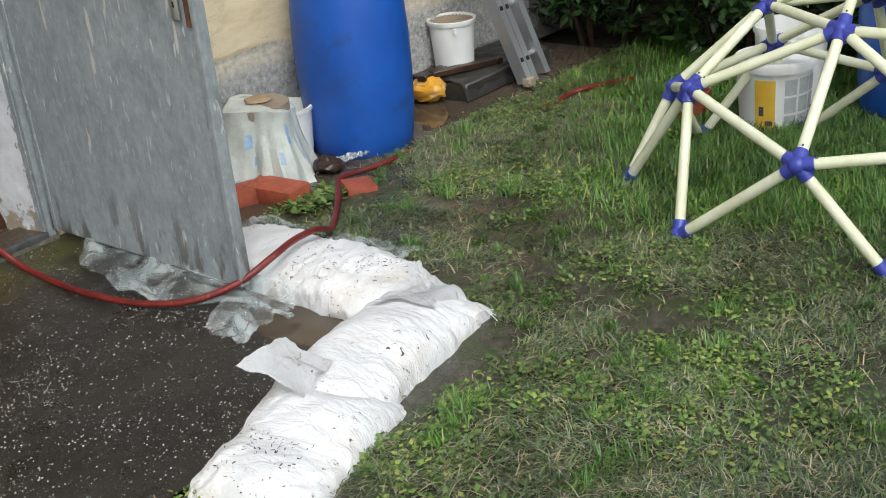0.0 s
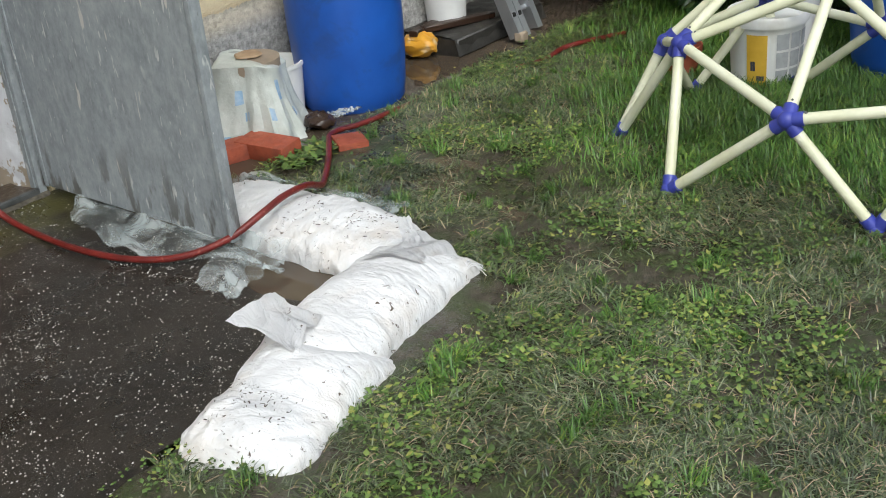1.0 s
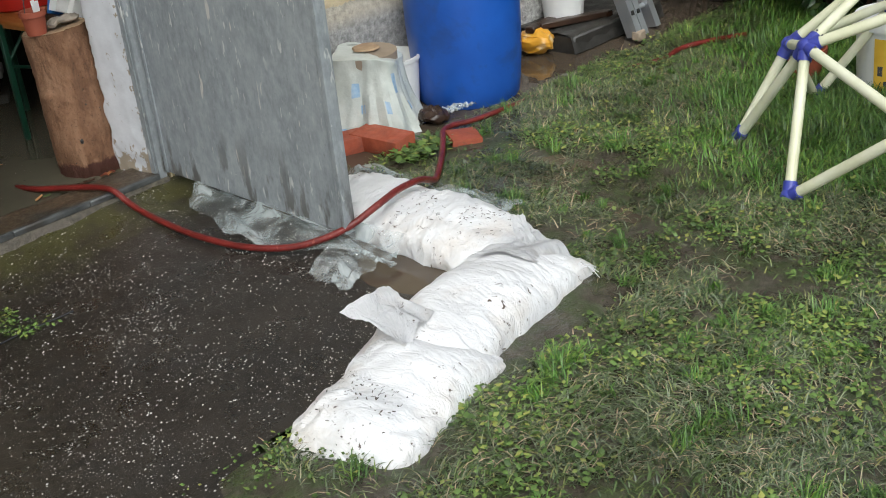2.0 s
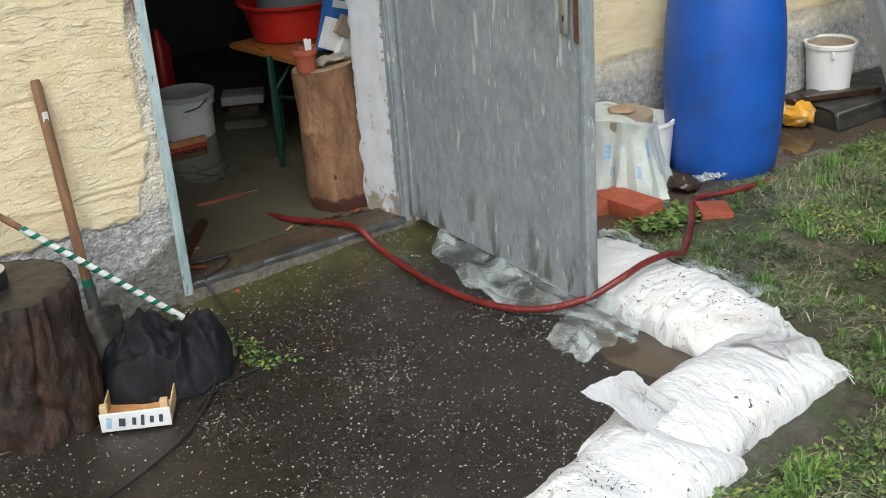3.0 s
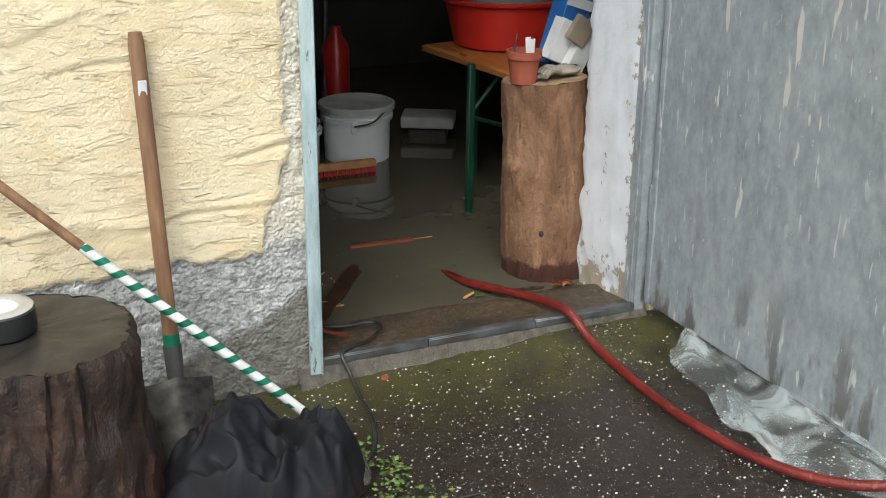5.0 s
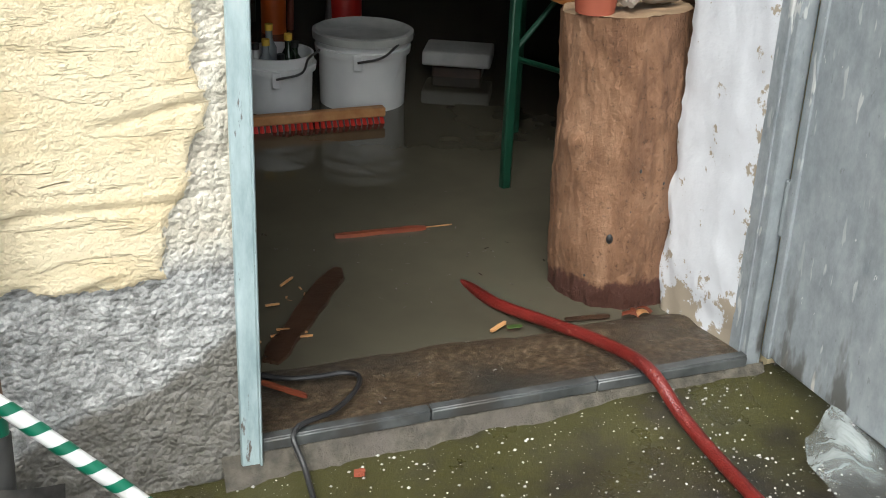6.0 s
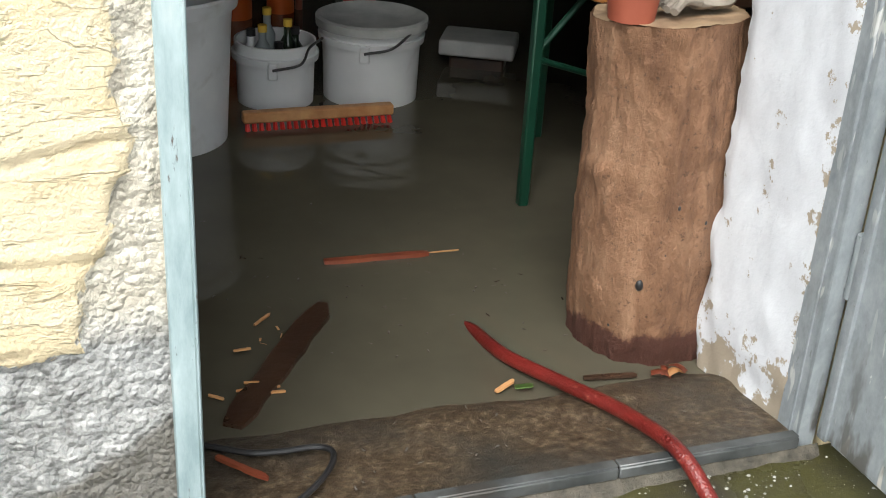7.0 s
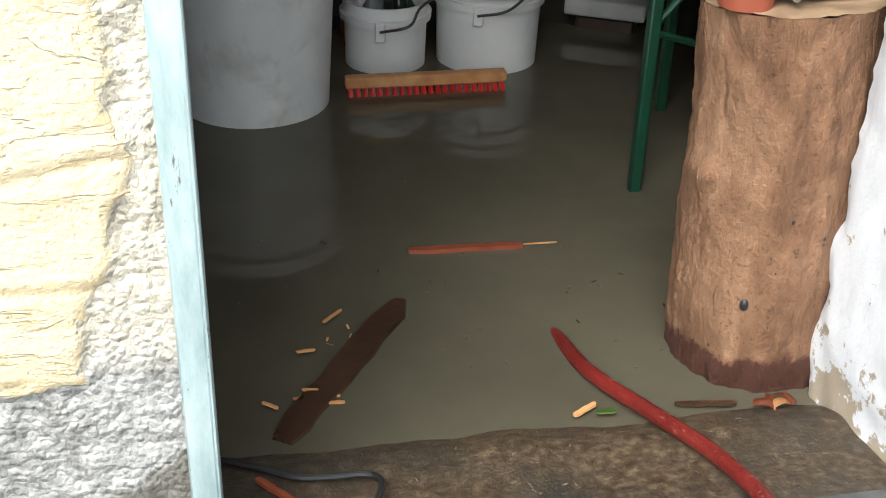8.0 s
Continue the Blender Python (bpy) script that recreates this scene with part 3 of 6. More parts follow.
# ---- ground ----
def pave_edge(y):
    """Where the pavement gives way to the lawn, as x."""
    if y > -1.62:
        return 1.12
    return 0.02 + 0.05 * noise.noise((0, y * 5, 3)) + (1.1 * sstep(-1.72, -1.62, y))


def ground_z(x, y):
    dip = 0.019 * math.exp(-(((x - 1.75) / 0.7) ** 2 + ((y + 1.2) / 0.6) ** 2)) + 0.012 * math.exp(-(((x - 1.35) / 0.4) ** 2 + ((y + 2.2) / 0.35) ** 2))
    strip = 0.045 * sstep(-0.62, -0.42, y + 0.05 * noise.noise((x * 3, 0, 0))) * sstep(1.05, 1.2, x)
    rise = 0.03 * sstep(1.7, 2.6, x) * sstep(-1.1, -1.9, y)
    far = sstep(4.2, 5.5, x) * 0.03
    return 0.012 - dip - strip + rise + far + 0.010 * fbm(x * 2.2, y * 2.2) + 0.009 * fbm(x * 8, y * 8, 4)


def pave_z(x, y):
    d = 0.016 * math.exp(-(((x - 1.0) / 0.20) ** 2 + ((y + 1.30) / 0.24) ** 2)) + 0.02 * sstep(0.98, 1.1, x)
    lift = 0.030 * sstep(-0.17, -0.03, y) * sstep(-0.12, 0.0, x) * (0.30 + 0.70 * sstep(0.0, 0.8, x)) * (1 + 0.3 * noise.noise((x * 9, y * 9, 3)))
    return 0.0 - d + lift + 0.0022 * fbm(x * 3, y * 3)


def axis_steps(lo, hi, a, b, fine, coarse):
    xs, x = [], lo
    while x < hi:
        xs.append(x)
        x += fine if a - 1e-6 <= x < b else coarse if (x < a - coarse or x >= b) else max(fine, a - x)
    return xs + [hi]


def height_sheet(name, xs, ys, fz, keep, material):
    ix, verts, faces = {}, [], []
    for j, y in enumerate(ys):
        for i, x in enumerate(xs):
            if keep(x, y):
                ix[i, j] = len(verts)
                verts.append((x, y, fz(x, y)))
    for j in range(len(ys) - 1):
        for i in range(len(xs) - 1):
            q = [ix.get(k) for k in ((i, j), (i + 1, j), (i + 1, j + 1), (i, j + 1))]
            if None not in q:
                faces.append(q)
    return new(name, arrays_mesh(name, verts, faces, material))


def ring_steps():
    return [-900, -200, -60, -25, -12, -8, -6]


gx = ring_steps() + axis_steps(-5, 5.5, 0.0, 4.6, 0.04, 0.5) + [7, 10, 16, 40, 200, 900]
gy = ring_steps() + axis_steps(-5, 0.28, -3.4, 0.28, 0.04, 0.4)
gy_far = [0.3, 1, 3, 6, 12, 40, 200, 900]


def ground_all(x, y):
    if y > -0.02 and x < 3.8:
        return -0.4
    if x < pave_edge(y) - 0.06 and y < 0:
        return -0.06
    return ground_z(x, y) if abs(x) < 8 and abs(y) < 8 else 0.02


ground = tagged(height_sheet("ground", gx, gy + gy_far, ground_all, lambda x, y: True, M_SOIL), "sodden trampled lawn soil with standing water", "ground", kind="structure")

px = axis_steps(-6, 1.2, -0.9, 1.2, 0.03, 0.3)
py = axis_steps(-7, 0.0, -2.4, 0.0, 0.03, 0.3)
pavement = tagged(height_sheet("pavement", px, py, lambda x, y: pave_z(x, y), lambda x, y: x < pave_edge(y) + 0.03 * noise.noise((x * 9, y * 9, 0)), M_PAVE),
                  "wet dark washed-concrete paving with pale grit and moss", "paving", kind="structure")

puddle = tagged(part("puddle_water", sheet(8, 8, lambda u, v: (0.45 + 3.6 * u, -3.0 + 3.0 * v, -0.007)), M_WATEROUT),
                "muddy brown flood water standing beside the house", "water", kind="structure")

# ---- house ----
# walls and lintel go on unseen to 2.7 m to block the sky
wall_left = part("wall_left", solid((-1.75, T_WALL / 2, 1.35), (3.44, T_WALL, 2.7), bevel=0.0), M_PLASTER, smooth=False)
tagged(wall_left, "thick garage wall with pale yellow render", "wall", kind="structure")
wall_right = part("wall_right", solid(((W_OPEN + 0.05 + 4.6) / 2, T_WALL / 2, 1.35), (4.6 - W_OPEN - 0.05, T_WALL, 2.7), bevel=0.0), M_PLASTER, smooth=False)
tagged(wall_right, "thick garage wall with pale yellow render", "wall", kind="structure")
wall_lintel = part("wall_lintel", solid(((W_OPEN) / 2, T_WALL / 2, 2.35), (W_OPEN + 0.1, T_WALL, 0.7), bevel=0.0), M_PLASTER, smooth=False)
tagged(wall_lintel, "rendered lintel over the garage door", "wall", kind="structure")


def skin(name, x0, x1, z1, step, coat_fn, material, label):
    """The weathered face of the wall, with the render standing proud of its base."""
    nx, nz = int((x1 - x0) / step), int(z1 / step)
    verts, coat, faces = [], [], []
    for j in range(nz + 1):
        for i in range(nx + 1):
            x, z = x0 + (x1 - x0) * i / nx, z1 * j / nz
            c = coat_fn(x, z)
            on = sstep(-0.002, 0.007, c)
            rough = 0.006 * fbm(x * 30, z * 34, 1, 4)
            row = z * 10.0 + 0.7 * noise.noise((x * 1.3, z * 2, 7)) + 0.25 * noise.noise((x * 7, z * 5, 3)) - x * 0.6
            ridge = abs(row - round(row))
            gap = max(0.0, noise.noise((x * 3.2, round(row) * 5.1, 2)))
            groove = -0.008 * max(0.0, 1 - ridge / 0.055) * (gap > 0.18) * sstep(0.18, 0.3, gap)
            lip = 0.0025 * math.exp(-((row - round(row) - 0.08) / 0.06) ** 2) * sstep(0.1, 0.3, gap)
            step_on = sstep(0.06, 0.3, noise.noise((x * 2.1, math.floor(row) * 3.7, 12)))
            flat = 0.0048 * max(0.0, 1 - (row - math.floor(row)) * 3.2) * step_on + 0.0022 * fbm(x * 5, z * 9, 5) + 0.0014 * fbm(x * 22, z * 60, 9, 3) + groove + lip
            y = -0.004 - (1 - on) * (0.003 + rough) - on * (0.011 + flat)
            verts.append((x, min(y, -0.0005), z))
            coat.append(c)
    for j in range(nz):
        for i in range(nx):
            a = j * (nx + 1) + i
            faces.append((a, a + 1, a + nx + 2, a + nx + 1))
    me = arrays_mesh(name, verts, faces, material)
    at = me.attributes.new("coat", "FLOAT", "POINT")
    at.data.foreach_set("value", coat)
    return tagged(new(name, me), label, "wall render", kind="structure")


def coat_left(x, z):
    zb = 0.352 + 0.03 * (x + 0.45) * (x < -0.3) + 0.022 * noise.noise((x * 4.5, 0, 1)) + 0.012 * noise.noise((x * 17, 0, 4))
    xb = -0.066 - 0.06 * sstep(0.62, 0.36, z) + 0.022 * noise.noise((0, z * 6, 2)) + 0.014 * noise.noise((0, z * 19, 6))
    patch = math.hypot((x + 0.97) / 1.5, (z - 1.30)) - 0.225 + 0.05 * noise.noise((x * 6, z * 6, 3)) + 0.02 * noise.noise((x * 19, z * 19, 5))
    return min(z - zb, xb - x, patch)


def coat_right(x, z):
    return z - 0.475 - 0.014 * noise.noise((x * 6, 0, 8)) - 0.01 * noise.noise((x * 20, 0, 8))


skin("wall_face_left", -1.6, -0.024, 1.6, 0.0078, coat_left, M_WALL, "pale yellow trowelled render flaking off grey roughcast plinth")
skin("wall_face_right", W_OPEN + 0.06, 4.58, 1.5, 0.018, coat_right, M_WALLR, "yellow render above a grey roughcast plinth")


def reveal(u, v):
    y, z = 0.035 + (T_WALL + 0.02) * u, 0.03 + 1.97 * v
    chip = 0.0035 * fbm(y * 18, z * 11, 3) + 0.004 * fbm(y * 5, z * 4, 8)
    edge = 0.016 * sstep(0.90, 1.0, u) * (0.6 + fbm(1, z * 13, 2))
    foot = 0.012 * sstep(0.22, 0.05, z) * (0.4 + noise.noise((y * 20, z * 20, 1)))
    return Vector((W_OPEN - 0.006 - 0.018 * u + chip * 0.8 + edge * 0.7 + foot * 0.5, y, z))


tagged(part("reveal_right", sheet(26, 130, reveal), M_WHITEWASH), "chipped whitewashed door reveal", "door reveal", kind="structure")
tagged(part("reveal_left", sheet(4, 10, lambda u, v: Vector((-0.029, T_WALL - (T_WALL - 0.03) * u, 0.02 + 1.98 * v))), M_WHITEWASH), "whitewashed door reveal", "door reveal", kind="structure")

# steel door frame
door_frame = tagged(new("door_frame"), "pale blue painted steel angle door frame", "door frame", kind="structure")


def angle_post(x, side):
    bm = solid((x - side * 0.0155, -0.020, 1.0), (0.031, 0.006, 2.04), bevel=0.002)
    box(bm, (x, -0.002, 1.0), (0.006, 0.046, 2.04), bevel=0.002)
    return bm


part("jamb", angle_post(0.0, 1), M_FRAME, door_frame)
jr = solid((W_OPEN + 0.014, 0.010, 1.02), (0.036, 0.024, 2.0), bevel=0.003)
box(jr, (W_OPEN - 0.004, 0.03, 1.02), (0.008, 0.03, 2.0), bevel=0.002)
part("jamb", jr, M_GALV, door_frame)
part("head", solid((W_OPEN / 2, -0.01, 2.015), (W_OPEN + 0.08, 0.04, 0.035), bevel=0.003), M_FRAME, door_frame)


def sill_top(u, v):
    x, y = -0.03 + (W_OPEN + 0.02) * u, 0.0 + 0.46 * v
    z = 0.056 + 0.006 * u - 0.010 * sstep(0.0, 0.12, y) - 0.075 * sstep(0.17, 0.40, y + 0.02 * noise.noise((x * 6, 0, 2)) + 0.025 * (x - 0.3)) + 0.003 * fbm(x * 12, y * 12)
    return Vector((x, y, z))


tagged(part("door_sill", sheet(60, 30, sill_top), M_CONCRETE), "worn damp concrete door sill with grit", "door sill", kind="structure")
strip = bmesh.new()
for i in range(3):
    xa, xb = -0.02 + 0.305 * i, -0.02 + 0.305 * (i + 1) - 0.002
    box(strip, ((xa + xb) / 2, -0.012, 0.055 + 0.001 * (i % 2)), (xb - xa, 0.007, 0.019), (0, 0.3 * (i - 1), 0), 0.002)
    box(strip, ((xa + xb) / 2, -0.004, 0.0655 + 0.001 * (i % 2)), (xb - xa, 0.018, 0.004), (0, 0.3 * (i - 1), 0), 0.0015)
tagged(part("sill_edging", strip, M_EDGE), "grey galvanised steel edging along the door sill", "sill edging", kind="structure")


def rubble(u, v):
    x = -0.06 + 0.99 * u
    y = -0.012 - 0.035 * v - 0.018 * v * noise.noise((x * 14, 1, 1))
    z = 0.046 * (1 - v) + 0.010 * fbm(x * 30, y * 30) * (0.3 + v) - 0.004 * v
    return Vector((x, y, z))


tagged(part("sill_mortar", sheet(120, 6, rubble), M_MORTAR), "crumbling mortar under the door sill", "mortar", kind="structure")

# room behind the door
X0, X1, Y1, ZR = -1.3, 2.3, 3.3, 2.4
tagged(part("room_floor", solid(((X0 + X1) / 2, (T_WALL + Y1) / 2 + 0.03, -0.15), (X1 - X0, Y1 - T_WALL + 0.1, 0.1), bevel=0), M_CONCRETE), "flooded concrete garage floor", "floor", kind="structure")
# walls and unseen ceiling carry the room's shade in their colour
tagged(part("room_wall_west", solid((X0 - 0.05, (T_WALL + Y1) / 2, 1.1), (0.1, Y1 - T_WALL, 2.6), bevel=0), M_ROOM), "bare garage wall with the room's gloom put into its colour", "wall", kind="structure")
tagged(part("room_wall_east", solid((X1 + 0.05, (T_WALL + Y1) / 2, 1.1), (0.1, Y1 - T_WALL, 2.6), bevel=0), M_ROOM), "bare garage wall with the room's gloom put into its colour", "wall", kind="structure")
tagged(part("room_wall_back", solid(((X0 + X1) / 2, Y1 + 0.05, 1.1), (X1 - X0 + 0.2, 0.1, 2.6), bevel=0), M_ROOM), "bare garage back wall with the room's gloom put into its colour", "wall", kind="structure")
tagged(part("ceiling", solid(((X0 + X1) / 2, (T_WALL + Y1) / 2, ZR + 0.05), (X1 - X0 + 0.2, Y1 - T_WALL + 0.2, 0.1), bevel=0), M_ROOM), "unseen garage ceiling in the same gloom-darkened colour", "ceiling", kind="structure")
# out of view; added so that no sky light comes over the house
tagged(part("roof", solid((0.6, 1.6, 2.78), (8.4, 3.9, 0.12), bevel=0.01), M_ROOF), "unseen roof slab with eaves, added to block sky light", "roof", kind="structure")
tagged(part("flood_water", sheet(30, 26, lambda u, v: Vector((X0 + (X1 - X0) * u, 0.17 + (Y1 - 0.17) * v, 0.030))), M_WATERIN),
       "murky grey-brown flood water covering the garage floor", "water", kind="structure")

# ---- the open door leaf ----
HINGE = Vector((0.938, -0.022, 0.0))
leaf_ang = math.degrees(math.atan2(-(1.045 - 0.022), 0.958 - 0.938))
LEAF = 1.03
door = tagged(new("door_1"), "open galvanised sheet-steel door, dented, with rain streaks", "door", kind="structure")
door.matrix_world = Matrix.Translation(HINGE) @ Matrix.Rotation(radians(leaf_ang), 4, "Z")


def leaf_face(u, v):
    x, z = 0.012 + (LEAF - 0.04) * u, 0.075 + 1.93 * v
    d = 0.004 * fbm(x * 2.5, z * 1.8, 3) + 0.0015 * fbm(x * 9, z * 9, 1)
    return Vector((x, -0.019 + d, z))


part("sheet", sheet(50, 90, lambda u, v: leaf_face(1 - u, v)), M_GALV, door)
part("core", solid((LEAF / 2, 0.0, 1.04), (LEAF - 0.012, 0.026, 1.92), bevel=0.002), M_GALV, door)
part("edge_frame", solid((LEAF - 0.012, -0.002, 1.04), (0.024, 0.046, 1.944), bevel=0.004, seg=2), M_GALV, door, "light galvanised edge channel")
part("edge_frame", solid((0.008, -0.002, 1.04), (0.02, 0.042, 1.944), bevel=0.004, seg=2), M_GALV, door)
part("bottom_rail", solid((LEAF / 2, 0.0, 0.079), (LEAF - 0.05, 0.034, 0.022), bevel=0.003), M_GALV, door)
plate = part("lock_plate", solid((LEAF - 0.078, -0.029, 1.055), (0.038, 0.006, 0.235), bevel=0.003, seg=2), M_CHROME, door, "narrow aluminium lock plate")
part("keyhole", solid((LEAF - 0.078, -0.033, 0.985), (0.007, 0.003, 0.018), bevel=0.001), M_BLACK, plate)
lev = rod((LEAF - 0.078, -0.03, 1.09), (LEAF - 0.078, -0.07, 1.09), 0.009)
tube(smooth_path([(LEAF - 0.078, -0.07, 1.09), (LEAF - 0.13, -0.072, 1.092), (LEAF - 0.195, -0.068, 1.091)], 5), 0.0085, 10, lev)
part("handle", lev, M_CHROME, plate, "aluminium lever handle")
part("rust_strip", solid((LEAF - 0.026, -0.0275, 1.05), (0.02, 0.004, 0.26), bevel=0.001), M_RUST, door, "rusty lock edge strip")
for z in (0.35, 1.7):
    part("hinge", rod((-0.006, -0.012, z - 0.05), (-0.006, -0.012, z + 0.05), 0.011), M_GALV, door)


# ---- sandbags ----
def sack(L, W, H, seed, tuck=0.0):
    """A filled woven sack lying along x; flat sewn seam at its ends and sides."""
    nu, nv = 110, 72
    bm = bmesh.new()
    rows = []
    for i in range(nu + 1):
        s = 2 * i / nu - 1
        e = abs(s)
        wd = W / 2 * (1 - 0.16 * e ** 7 + 0.05 * noise.noise((s * 2, seed, 0)))
        hg = H * max(0.04, (1 - e ** 3.2)) ** 0.62 * (1 + 0.22 * noise.noise((s * 1.7, seed, 5)))
        ring = []
        for k in range(nv):
            a = 2 * PI * k / nv
            c, sn = math.cos(a), math.sin(a)
            y = wd * math.copysign(abs(c) ** 0.72, c)
            z = hg * (abs(sn) ** 0.85) * (1 if sn > 0 else 0.06)
            x = L / 2 * s + 0.02 * fbm(y * 6, seed, 2) * (e > 0.8)
            wr = 0.012 * fbm(x * 5 + seed, y * 7, 1, 3) + 0.005 * fbm(x * 16 + seed, y * 22 + x * 10, 3, 3) - 0.007 * max(0.0, 1 - abs(noise.noise((x * 5 + y * 9 + seed, y * 3, seed))) / 0.07)
            gather = 0.005 * sstep(0.55, 1.0, e) * math.sin(a * 17 + 3 * noise.noise((a * 3, seed, s)))
            up = (wr + gather * (hg / H)) if sn > 0 else 0
            ring.append(bm.verts.new((x, y + 0.012 * fbm(x * 9, seed, a), max(0.0, z + up) if sn > 0 else 0.0)))
        rows.append(ring)
    for a, b in zip(rows, rows[1:]):
        for k in range(nv):
            j = (k + 1) % nv
            bm.faces.new((a[k], b[k], b[j], a[j]))
    bm.faces.new(rows[0])
    bm.faces.new(rows[-1][::-1])
    return bm


def seam(W, seed):
    """The flat frayed strip of cloth past the stitching."""
    return sheet(26, 5, lambda u, v: Vector((0.055 * v + 0.008 * noise.noise((u * 9, seed, v)), W * (u - 0.5) * (1 - 0.1 * v), 0.012 + 0.014 * noise.noise((u * 7, v, seed)))))


def solidify_sheet(bm, t=0.0025):
    bmesh.ops.solidify(bm, geom=bm.faces[:], thickness=t)
    return bm


def sandbag(label, m, L, W, H, seed):
    th = thing("sandbag", label, "sandbag", "sandbag barrier", m)
    part("sack", sack(L, W, H, seed), M_SACK, th)
    e = part("end_seam", solidify_sheet(seam(W * 0.72, seed)), M_SACK, th)
    e.matrix_local = pose(L / 2 - 0.02, 0, 0.004)
    return th


sandbag("muddy white woven sandbag under the door's outer corner", pose(1.215, -1.07, -0.006, 0, 0, -90), 1.06, 0.37, 0.105, 3.1)
bag2 = sandbag("clean white woven sandbag with a tied neck, at the barrier's corner", pose(0.86, -1.70, -0.004, 0, 0, 189), 0.84, 0.355, 0.135, 8.7)
bag3 = sandbag("white woven sandbag speckled with mud, at the barrier's end", pose(0.43, -1.83, -0.006, 0, 0, 193), 0.58, 0.365, 0.12, 14.2)


def flap(a, b, c, d, bulge, seed, nx=26, ny=26):
    """A stiff folded piece of sacking between four corners."""
    a, b, c, d = (Vector(p) for p in (a, b, c, d))

    def fn(u, v):
        p = (a * (1 - u) + b * u) * (1 - v) + (d * (1 - u) + c * u) * v
        pinch = 1 - 0.18 * math.sin(PI * min(1, v * 1.1)) * (abs(u - 0.5) * 2) ** 2
        mid = (a + b) * 0.5 * (1 - v) + (d + c) * 0.5 * v
        p = mid + (p - mid) * pinch
        p.z += bulge * math.sin(PI * u) * (0.4 + 0.6 * v) + 0.010 * math.sin(u * 13 + seed) * v + 0.006 * fbm(u * 4, v * 4, seed)
        p.x += 0.008 * fbm(u * 3, v * 3, seed + 4)
        return p
    return solidify_sheet(sheet(nx, ny, fn))


part("tied_neck", flap((0.425, -1.628, 0.205), (0.560, -1.680, 0.240), (0.665, -1.745, 0.128), (0.500, -1.79, 0.108), 0.024, 2.0), M_SACK, None, "upright flap of the tied neck").parent = bag2
part("tied_neck", flap((1.16, -1.575, 0.18), (1.20, -1.60, 0.175), (1.19, -1.66, 0.10), (1.12, -1.63, 0.11), 0.01, 3.0), M_SACK, None).parent = bag2
part("folded_corner", flap((1.00, -1.57, 0.125), (1.06, -1.76, 0.12), (1.24, -1.76, 0.055), (1.22, -1.58, 0.09), 0.035, 5.0), M_SACK, None, "gathered corner of sacking").parent = bag2
for o in bag2.children:
    if o.name.startswith(("tied_neck", "loose_flap", "folded_corner")):
        o.matrix_parent_inverse = bag2.matrix_basis.inverted()
strings = bmesh.new()
for i in range(7):
    a = -0.6 + 0.25 * i
    tube(smooth_path([(0, 0, 0.03), (0.03, 0.02 * math.sin(a * 3), 0.05), (0.07 * math.cos(a), 0.07 * math.sin(a), 0.01 + 0.01 * (i % 3))], 4), 0.0012, 4, strings)
st = part("frayed_string", strings, M_SACK, bag2)
st.matrix_world = pose(1.19, -1.80, 0.01, 0, 0, -15)


def flecks(name, cx, cy, z, sx, sy, n, seed, material, label, k=1.0):
    """Bits of bark and mud lying about."""
    rnd = random.Random(seed)
    verts, faces = [], []
    for _ in range(n):
        x, y = cx + rnd.gauss(0, sx), cy + rnd.gauss(0, sy)
        a, l, w = rnd.uniform(0, PI), k * rnd.uniform(0.0015, 0.006), k * rnd.uniform(0.0006, 0.002)
        c, s = math.cos(a), math.sin(a)
        zz = z(x, y)
        b = len(verts)
        for dx, dy, dz in ((-l, -w, 0), (l, -w, 0.001), (l, w, 0.001), (-l, w, 0), (0, 0, w)):
            verts.append((x + dx * c - dy * s, y + dx * s + dy * c, zz + dz))
        faces += [(b, b + 1, b + 4), (b + 1, b + 2, b + 4), (b + 2, b + 3, b + 4), (b + 3, b, b + 4)]
    return tagged(new(name, arrays_mesh(name, verts, faces, material, False)), label, "debris", kind="stuff")


# ---- clear plastic foil ----
def foil(u, v):
    y = -0.21 - 1.04 * u
    wide = 0.08 + 0.13 * math.sin(PI * min(1, u * 1.15)) + 0.03 * noise.noise((u * 6, 0, 0))
    x = 0.965 - wide * 1.05 * (1 - v) + 0.05 * u
    z = 0.012 + 0.050 * abs(math.sin(v * 3 + u * 5)) * (0.5 + 0.5 * v) + 0.014 * fbm(u * 7, v * 3, 2) + 0.035 * v
    return Vector((x, y, max(0.016, z)))


ff = thing("plastic_foil", "crumpled clear plastic foil lying under the steel door", "plastic foil")
part("film", sheet(90, 26, foil), M_FOIL, ff)
part("film_end", sheet(30, 22, lambda u, v: Vector((0.74 + 0.22 * u + 0.015 * noise.noise((v * 5, u, 3)), -1.06 - 0.20 * v + 0.02 * noise.noise((u * 5, v, 1)), 0.015 + 0.05 * math.sin(u * PI) * (1 - 0.5 * v) + 0.02 * fbm(u * 5, v * 5, 7)))), M_FOIL, ff)
part("film_back", sheet(60, 12, lambda u, v: Vector((1.36 + 0.12 * v + 0.02 * noise.noise((u * 6, v, 4)) + 0.06 * u, -0.55 - 0.75 * u, 0.012 + 0.04 * abs(math.sin(u * 9 + v * 3)) * (1 - v) + 0.02 * fbm(u * 9, v * 4, 4)))), M_FOIL, ff)

